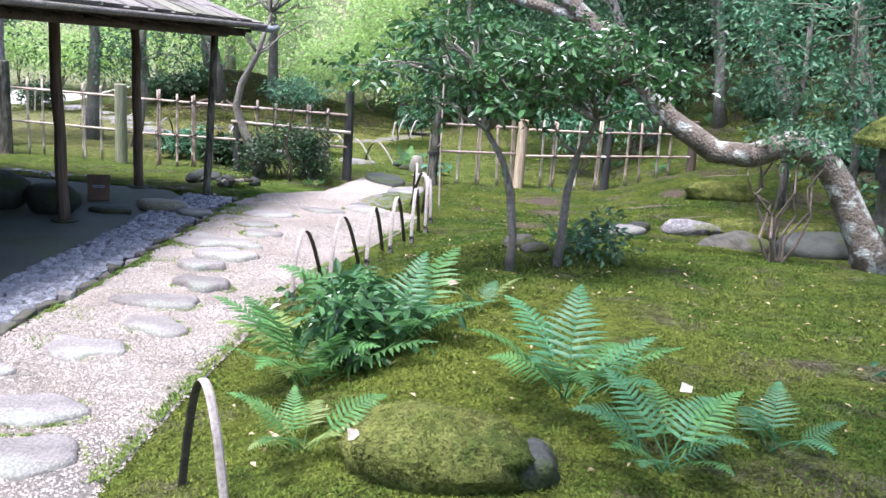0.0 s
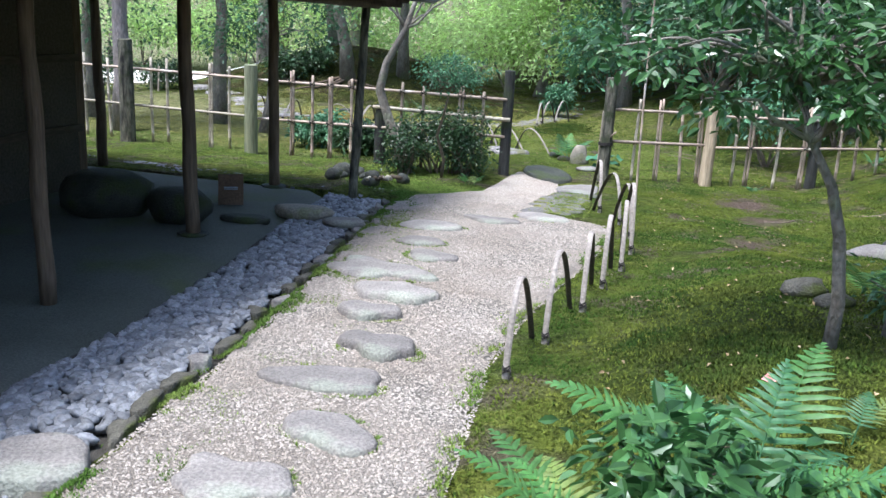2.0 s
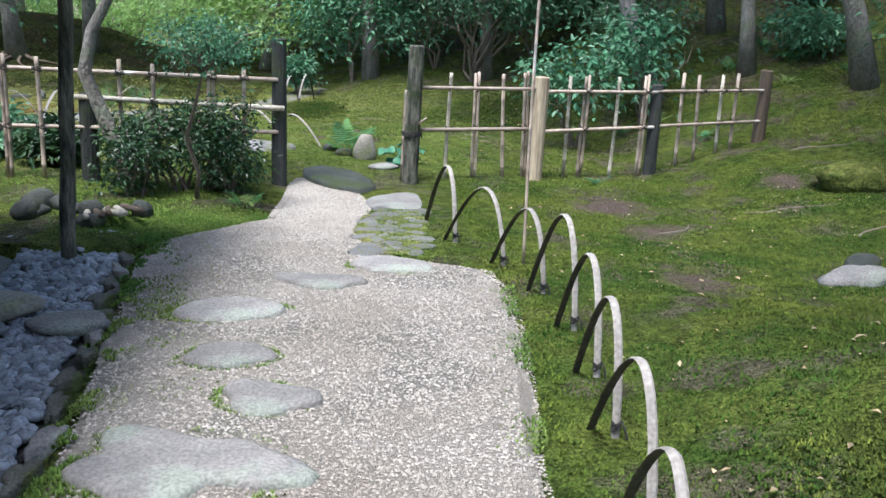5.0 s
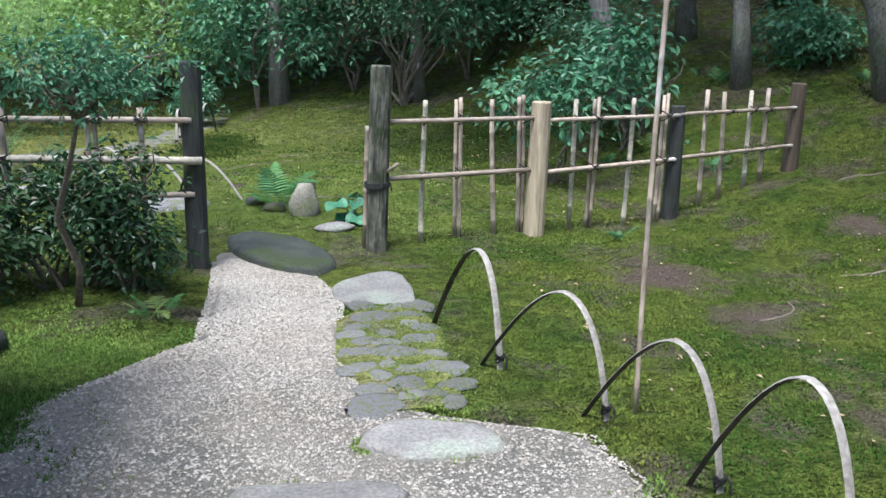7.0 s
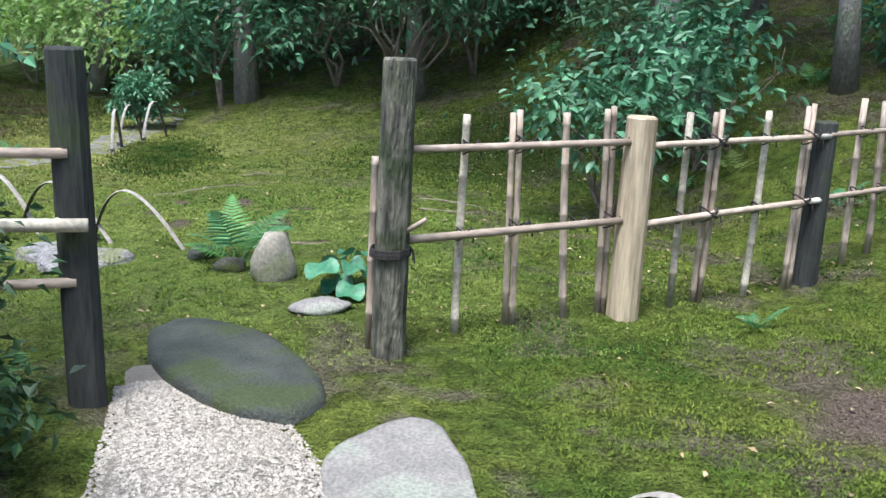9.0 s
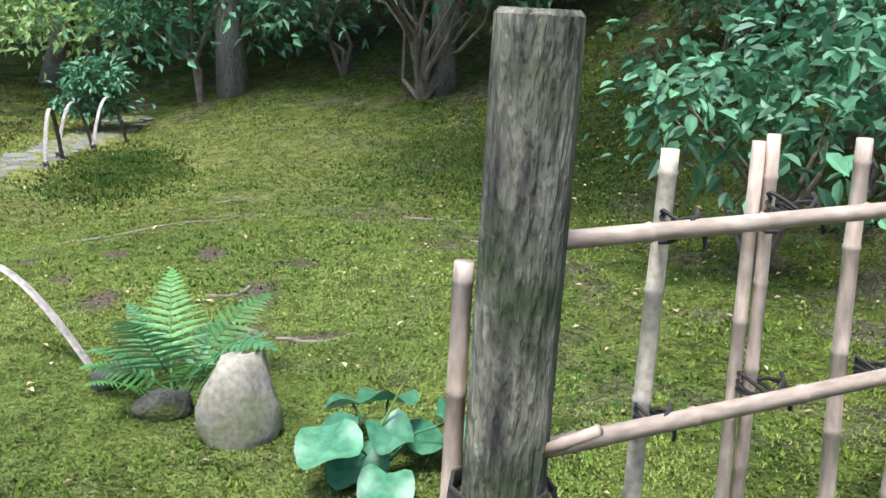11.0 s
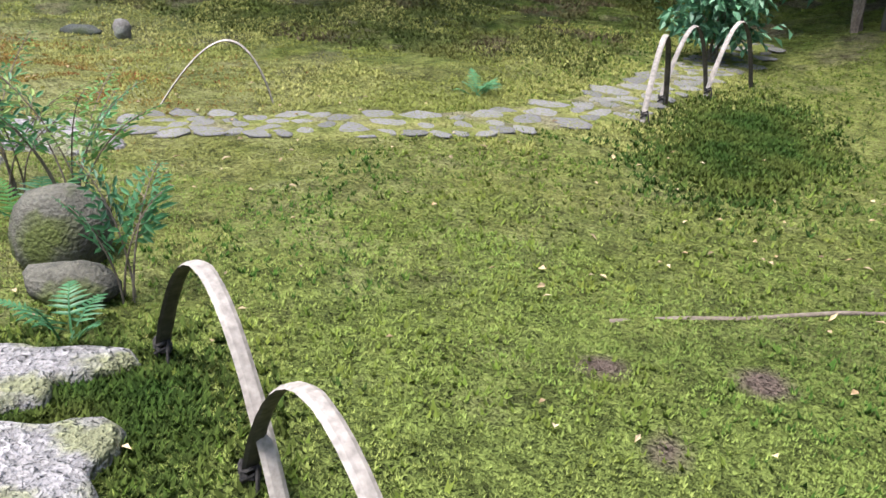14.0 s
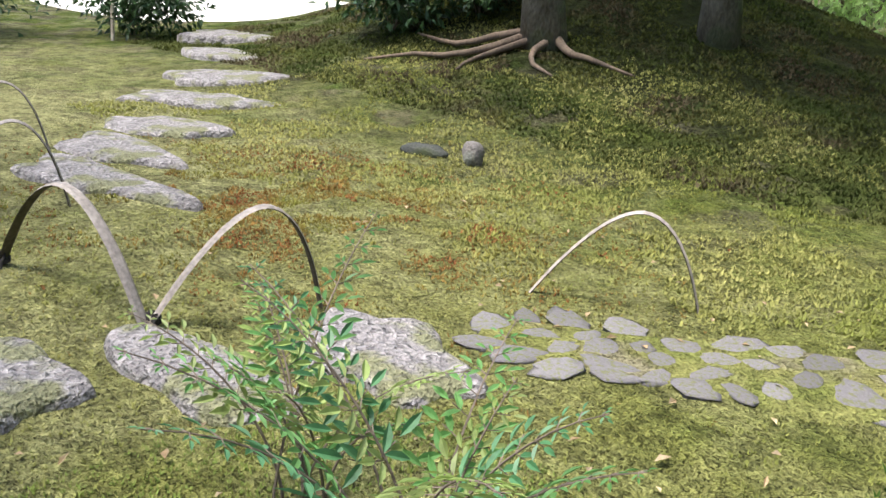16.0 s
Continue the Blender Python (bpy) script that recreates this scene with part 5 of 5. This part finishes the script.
for i, (x, y, lowz, highz, r0, kind, sp, lean) in enumerate(W):
    bark, leaf, size, label = KIND[kind]
    far = math.hypot(x + 1, y - 8)
    big = 1.0 if far < 12 else 1.25 if far < 20 else 1.7
    wood_tree(x, y, lowz, highz, r0, bark, leaf, int(34 * sp / 2), 100, size * big, 200 + i, label, sp, lean)

U = [(1.9, 17.9, 1.25, .75, "near"), (2.9, 18.4, 1.2, .7, "near"), (3.3, 21.0, 1.2, .8, "oak"),
     (5.2, 18.6, .7, .5, "blue"), (6.5, 17.5, .8, .6, "oak"), (5.7, 15.4, .6, .45, "blue"), (6.4, 13.4, 1.2, .8, "oak"), (5.9, 11.2, 1.5, .8, "blue"), (5.7, 9.9, 1.6, .7, "blue"), (-12.3, 22.6, .8, .55, "dark"), (-13.0, 21.2, 1.0, .7, "dark"), (-9.3, 23.6, .75, .5, "dark"), (-8.7, 24.2, .7, .45, "dark"),
     (-4.7, 15.7, .5, .35, "blue"), (-3.9, 15.3, .5, .3, "dark"), (8.2, 17, 1.2, 1.0, "oak"), (4.6, 24.0, .8, .6, "blue"), (6.2, 20.5, .6, .5, "blue")]
UL = {"blue": "blue-green undergrowth at the edge of the wood", "oak": "evergreen undergrowth on the mossy slope", "near": "glossy broad-leaved shrub drooping behind the fence", "dark": "dark rounded shrub standing in moss", "maple": "light-green leafy undergrowth below the maples"}
LEAF = {"blue": BLUELEAF, "oak": OAKLEAF, "dark": SHRUBLEAF, "maple": MAPLELEAF, "near": BLUELEAF}
for i, (x, y, h, w, kind) in enumerate(U):
    bush(x, y, h, w, UL[kind], LEAF[kind], 300 + i, 34 if kind == "near" else 60, 26, .11 if kind == "near" else .10, oval=kind == "near", low=.85 if kind == "near" else .62, group="undergrowth", stem_r=.02 if h > 1 else .008)

bush(.95, 22.9, 2.3, 1.25, "multi-stemmed evergreen with bare dark stems fanning from one root", OAKLEAF, 371, 90, 34, .095, stems=16, stem_r=.03, low=.88)

# the wood's edge, bush behind bush
EX, EYY = (-24, -12, -7, -3.6, -1.8, -0.4, 1.0, 2.5, 4.5, 7.0, 10.0, 12.5, 13), (28, 31, 30, 25.8, 24.6, 24.2, 23.4, 23.0, 23.4, 22.6, 19.0, 13.5, 8)
r = random.Random(90)
k = 0
for row, (back, tall) in enumerate(((0.6, 2.4), (2.4, 4.2), (5.5, 7.0))):
    x = -24.0 + row
    while x < 12.6:
        y = interp(x, EX, EYY) + back + r.uniform(-.6, .6)
        if x < -4.8 and r.random() < (.3, .6, .75)[row]:
            x += 1.6
            continue
        kind = "maple" if x < -2.6 + r.uniform(-1, 1) or (row and x < -1) else "blue" if x < 1.5 + r.uniform(-2, 2) else "oak"
        if row == 2 and x > -6 and r.random() < .5:
            kind = "maple"
        h, w = tall * r.uniform(.75, 1.15), 1.25 + .35 * row
        bush(x, y, h, w, UL[kind], LEAF[kind], 400 + k, 62, 34 + 8 * row, .15 + .05 * row, group="wood edge", stems=3, stem_r=.03)
        k += 1
        x += (1.5 + .4 * row) * r.uniform(.8, 1.2)

# pale gravel court far beyond the west fence
b = Build()
n = 40
cx, cy = -15.6, 26.2
rings = 10
for j in range(rings + 1):
    q = j / rings
    for k in range(n):
        a = 2 * math.pi * k / n
        x, y = cx + 4.8 * q * (1 + .12 * math.sin(3 * a)) * math.cos(a), cy + 3.0 * q * math.sin(a)
        b.v.append((x, y, base_height(x, y) + (.045 if j < rings else -.05)))
for j in range(rings):
    for k in range(n):
        a, c = j * n + k, j * n + (k + 1) % n
        b.f.append((a, a + n, c + n, c))
tagged(b.done("gravel_court", PALEGRAVEL), "bright pale gravel court beyond the fence", "ground", kind="structure")


# ---- pebble band along the pavilion floor ----
def on_band(r):
    if r.random() < 0.82:
        y = r.uniform(4.0, 12.3)
        x0, x1 = floor_edge(y) + .03, path_left(y) - .16
        x = x0 + (x1 - x0) * r.random()
        return x, y, base_height(x, y) - 0.075
    x = r.uniform(-8.2, -2.3)
    y = 12.0 + .55 * r.random() + .05 * (-x - 2.5) * .6
    return x, y, base_height(x, y) - .055


b = Build()
ys = list(np.arange(-2, 12.6, .2))
for y in ys:
    for k in range(5):
        x = floor_edge(y) - .05 + (path_left(y) - floor_edge(y)) * k / 4
        b.v.append((x, y, base_height(x, y) - .085))
for j in range(len(ys) - 1):
    for k in range(4):
        a = j * 5 + k
        b.f.append((a, a + 1, a + 6, a + 5))
band = tagged(b.done("pebble_bed", DARKSOIL), "drain strip of grey river pebbles along the pavilion floor", "pebble strip", kind="structure")
r = random.Random(77)
shapes = [rock_mesh("pebble", PEBBLE, .043, .030, .019, 130 + i, .22, rings=5, sides=8, parent=band) for i in range(5)]
for k in range(300):
    y = r.uniform(5.6, 8.4)
    x0, x1 = floor_edge(y) + .03, path_left(y) - .16
    x = x0 + (x1 - x0) * r.random()
    ob = shapes[k] if k < 5 else new("pebble", shapes[k % 5].data)
    ob.parent = band
    s = r.uniform(.7, 1.4)
    ob.matrix_basis = pose(x, y, base_height(x, y) - .045, r.uniform(-25, 25), r.uniform(-25, 25), r.uniform(0, 360)) @ Matrix.Diagonal((s, s, s, 1))
proto = [(Vector(v.co)) for v in shapes[0].data.vertices]
pf = [tuple(p.vertices) for p in shapes[0].data.polygons]
b = Build()
for k in range(3700):
    x, y, z = on_band(r)
    m = Euler((r.uniform(-.5, .5), r.uniform(-.5, .5), r.uniform(0, 6.28))).to_matrix() * r.uniform(.6, 1.35)
    b.add([m @ p + Vector((x, y, z + .012 + r.uniform(0, .02))) for p in proto], pf)
tagged(b.done("pebbles", PEBBLES, smooth=True), "many loose grey river pebbles in the drain strip", "pebbles", kind="stuff")
# mossy edging stones between pebbles and gravel
for i in range(26):
    y = 4.6 + i * .29
    x = path_left(y) - .1 + r.uniform(-.04, .04)
    flat_stone("edging_stone", x, y, r.uniform(.06, .12), r.uniform(.035, .055), MOSSSTONE if i % 4 else STONE, "small flat mossy stone edging the pebble strip", 150 + i, r.uniform(60, 120), .012, "edging stones of the pebble strip", base_height(x, y) - .03, jag=.5)


# ---- moss sprigs, leaves and roots ----
def sprigs(name, place, count, lo, hi, mat, label, seed, lift=0.0):
    r = random.Random(seed)
    b = Build()
    v, f = b.v, b.f
    for _ in range(count):
        q = place(r)
        if q is None:
            continue
        x, y = q
        z = ground(x, y) + lift
        h = r.uniform(lo, hi)
        for k in range(3):
            a = r.uniform(0, 6.28)
            w = h * .28
            ca, sa = math.cos(a), math.sin(a)
            o = len(v)
            v += [(x + sa * w, y - ca * w, z - .004), (x - sa * w, y + ca * w, z - .004), (x + ca * h * .75, y + sa * h * .75, z + h * r.uniform(.45, 1))]
            f.append((o, o + 1, o + 2))
    return tagged(b.done(name, mat), label, "moss", kind="stuff")


def free(x, y):
    if y < 15.1 and path_left(y) - .25 < x < path_right(y) - .03:
        return False
    if y < 12.7 and x < path_left(y):
        return False
    for bx, by, brx, bry in BARE:
        if ((x - bx) / brx) ** 2 + ((y - by) / bry) ** 2 < 0.75 + 0.9 * fbm(x, y, 6.0, 44.0):
            return False
    return fbm(x, y, 1.1, 20.0) > -0.42


def lawn(r):
    x, y = r.uniform(-6.5, 1.8), 15.0 + 7.5 * r.random() ** 1.3
    return (x, y) if free(x, y) else None


def bank(r):
    x, y = r.uniform(.1, 4.2), r.uniform(3.6, 15.5)
    return (x, y) if free(x, y) else None


def near_lawn(r):
    x, y = r.uniform(-4.8, .6), r.uniform(15.6, 19.2)
    return (x, y) if free(x, y) else None


sprigs("moss_tufts", lambda r: (lambda q: q if q and q[0] < -3.2 + .5 * fbm(q[0], q[1], .8, 90) else None)(lawn(r)), 90000, .006, .015, LAWN, "short yellowish moss of the lawn beyond the gate", 401)
sprigs("moss_tufts", lambda r: (lambda q: q if q and q[0] >= -3.2 + .5 * fbm(q[0], q[1], .8, 90) else None)(lawn(r)), 55000, .006, .015, LAWNG, "short light-green moss below the slope", 415)
sprigs("moss_tufts", near_lawn, 80000, .006, .014, LAWNG, "fine yellow-green moss beside the hoops", 402)
sprigs("moss_tufts", bank, 110000, .008, .021, BANKSPRIG, "soft green moss of the bank beside the path", 403)
sprigs("moss_tufts", lambda r: ((lambda x, y: (x, y) if free(x, y) and fbm(x, y, 1.3, 50) > r.uniform(-.3, .3) else None)(r.gauss(1.15, .4), r.gauss(7.8, .7))), 24000, .01, .026, DARKMOSS_AND_SHADE, "deep dark-green hair moss beside the hoops", 404)
sprigs("moss_tufts", lambda r: ((lambda x, y: (x, y) if fbm(x, y, 2.4, 60) > -.05 else None)(r.gauss(-6.2, .7), r.gauss(20.2, .55))), 16000, .008, .02, REDMOSS, "yellow and rust-red tipped moss", 405)
sprigs("moss_tufts", lambda r: (r.gauss(-1.88, .22), r.gauss(21.2, .5)), 8000, .018, .04, DARKMOSS_AND_SHADE, "dark hair moss and slope shade mound by the far hoops", 406)
sprigs("moss_tufts", lambda r: (r.gauss(-3.0, .22), r.gauss(17.62, .18)), 4500, .015, .035, DARKMOSS_AND_SHADE, "dark green moss at the hoops' feet", 407)
sprigs("moss_tufts", lambda r: (r.uniform(-8.5, -2.2), r.uniform(12.9, 15.6)), 26000, .008, .02, SPRIG, "moss below the west fence", 408)

sprigs("moss_tufts", lambda r: (lambda x, y: (x, y) if fbm(x, y, 1.6, 81) > -.25 else None)(r.uniform(-12, -3), r.uniform(22.2, 27.2)), 52000, .016, .042, MOUNDMOSS, "dark olive moss and short grass on the mound, coloured darker for tree shade", 410)
sprigs("moss_tufts", lambda r: (lambda x, y: (x, y) if fbm(x, y, 1.3, 83) > -.1 else None)(r.uniform(-9, -2), r.uniform(20.3, 24.2)), 42000, .012, .028, LAWN, "patchy yellowish moss below the mound", 417)
sprigs("moss_tufts", lambda r: ((lambda x, y: (x, y) if fbm(x, y, .8, 70) > -.15 else None)(r.uniform(-3.5, 9), r.uniform(15.8, 24.5))), 50000, .012, .03, BANKSPRIG, "rough moss on the slope behind the fence", 411)


sprigs("moss_tufts", lambda r: (r.gauss(-2.1, .38), r.gauss(12.85, .24)), 16000, .008, .020, SPRIG, "bright moss below the gate shrub", 412)
# Dark sprigs standing in for the shade below the shrubs.
sprigs("moss_tufts", lambda r: (r.gauss(1.6, .8), r.gauss(20.6, .8)), 16000, .012, .03, DARKMOSS_AND_SHADE, "moss coloured dark for the shade under the slope's shrubs", 413)
sprigs("moss_tufts", lambda r: (r.gauss(-.47, .17), r.uniform(11.95, 13.6)), 6000, .005, .012, SPRIG, "moss in the joints of the stone patch", 414, lift=.012)


# Pale sprigs that add to the painted sunlight beyond the fence.
sprigs("moss_tufts", lambda r: (r.uniform(-11, -6.6), r.uniform(15.4, 19.2)), 26000, .008, .018, LAWN, "yellow moss beyond the west fence, added pale to stand for sunlight", 416)


def on_path_moss(r):
    y = 4.2 + 8.2 * r.random()
    if r.random() < .6:
        x = path_left(y) + abs(r.gauss(0, .24)) - .12
    elif r.random() < .75:
        sx, sy, rx, ry, tn = r.choice(STEPS)
        a = r.uniform(0, 6.28)
        q = r.uniform(1.0, 1.22)
        c, s = math.cos(radians(tn)), math.sin(radians(tn))
        px, py = rx * q * math.cos(a), ry * q * math.sin(a)
        x, y = sx + px * c - py * s, sy + px * s + py * c
    else:
        x = path_right(y) - abs(r.gauss(0, .07))
    return (x, y) if fbm(x, y, 2.2, 33) > .0 else None


sprigs("moss_tufts", on_path_moss, 34000, .010, .022, SPRIG, "thin moss creeping over the gravel and round stones", 409, lift=.03)
for i, (x0, y0, ln, a) in enumerate([(-1.99, 18.76, 1.53, 29), (-1.12, 19.88, 0.48, 18), (0.13, 19.34, 0.56, -24), (0.46, 18.7, 0.66, -36), (0.41, 18.22, 0.49, -8), (-0.98, 17.87, 0.32, 32), (-0.9, 17.28, 0.21, 31), (-0.73, 17.23, 0.32, 4), (2.6, 13.8, .9, -10), (3.2, 12.9, .7, 20), (3.9, 15.7, .9, 12), (1.7, 13.1, .5, 35)]):
    b = Build()
    rr = random.Random(i)
    pts = []
    for k in range(9):
        u = k / 8
        px, py = x0 + ln * u * math.cos(radians(a)) + .04 * math.sin(u * 7 + i), y0 + ln * u * math.sin(radians(a)) + .05 * math.sin(u * 5 + i * 2)
        pts.append((px, py, ground(px, py) + .004 - .02 * abs(u - .5)))
    b.tube(pts, [.011 * (1.1 - .7 * k / 8) for k in range(9)], 6)
    tagged(b.done("tree_root", TWIG, smooth=True), "bare surface root crossing the moss", "root", "surface roots")
r = random.Random(31)
b = Build()
for _ in range(2600):
    x, y = (r.uniform(-6, 2.5), r.uniform(15.3, 21)) if r.random() < .2 else (r.uniform(.5, 4.5), r.uniform(4, 15)) if r.random() < .3 else (r.uniform(1, 10), r.uniform(15.8, 24))
    z = ground(x, y) + .016
    b.leaf(Vector((x, y, z)), Vector((r.uniform(-1, 1), r.uniform(-1, 1), r.uniform(-.1, .3))), Vector((r.uniform(-.4, .4), r.uniform(-.4, .4), 1)), r.uniform(.015, .05), r.uniform(.01, .025))
tagged(b.done("leaf_litter", DEADLEAF), "scattered small brown and pale fallen leaves", "litter", kind="stuff")
for i, (x, y, mat, lab) in enumerate([(1.33, 6.84, PINKPETAL, "pink fallen petal lying on moss"), (2.62, 5.0, PALEPETAL, "pale fallen petal lying on a fern"), (1.42, 4.15, PALEPETAL, "pale fallen petal on the mossy rock"), (1.0, 4.5, DEADLEAF, "brown dead leaf at the path edge")]):
    b = Build()
    zz = ground(x, y) + (.12 if i in (1, 2) else .05)
    b.leaf(Vector((-.04, 0, 0)), Vector((1, 0, .2)), Vector((0, -.6, 1)), .08, .06, fold=.15)
    tagged(b.done("petal" if i < 3 else "dead_leaf", mat, m=pose(x, y, zz, 0, 0, 40 * i)), lab, "petal" if i < 3 else "leaf")

# roots of the mound's tree, and low plants on the slope
for i, (a, ln) in enumerate([(205, 1.2), (238, 1.5), (262, .9), (300, .8), (338, .9)]):
    b = Build()
    pts = []
    for k in range(8):
        u = k / 7
        px, py = -7.75 + .12 * math.cos(radians(a)) + ln * u * math.cos(radians(a + 14 * math.sin(u * 4 + i))), 23.95 + ln * u * math.sin(radians(a + 14 * math.sin(u * 4 + i)))
        pts.append((px, py, ground(px, py) + .07 * (1 - u) + .01))
    b.tube(pts, [.042 * (1.05 - .8 * k / 7) for k in range(8)], 7)
    tagged(b.done("tree_root", BARKPOST, smooth=True), "thick bare root spreading down the mound", "root", "roots of the mound's tree")
r = random.Random(55)
for i in range(26):
    x, y = r.uniform(2.2, 9), r.uniform(16.6, 23)
    fern(x, y, 6, r.uniform(.22, .4), "small fern growing on the littered slope", [BLUEFERN, FERNLEAF] if i % 3 else [PALEFERN], 500 + i, group="ferns on the slope", pairs=9)

# bundle of cut bamboo over the drain beside the shrub
bb = empty("bamboo_bundle", pose(-2.72, 13.0, ground(-2.72, 13.0) + .02, 0, 0, 25), "bundle of short dark cut bamboo lying by the shrub", "bamboo")
for i in range(6):
    bamboo("cane", .42 + .04 * (i % 3), .024, BARKPOST if i % 2 else PALEBAMBOO, bb, pose(-.14 + .052 * i, .02 * (i % 2), .02 + .004 * i, 82, 0, 8 * (i % 3) - 8), .2, i + 3)

st = Build()
st.box(pose(0, 0, .3), (.035, .02, .62))
st.box(pose(0, 0, .62), (.037, .022, .03))
tagged(st.done("marker_stake", PALEPETAL, m=pose(-12.02, 22.2, ground(-12.02, 22.2) - .02, 0, 3, 20)), "thin white marker stake beside the far path", "stake")
rock("rock", -6.45, 21.6, .07, .06, .09, STONE, "small upright grey stone beside a hollow in the moss", "rock", 171, 0, .25)
rock("rock", -6.75, 21.5, .16, .07, .05, DARKSTONE, "dark root stump in a hollow of the moss", "rock", 172, 20, .3)
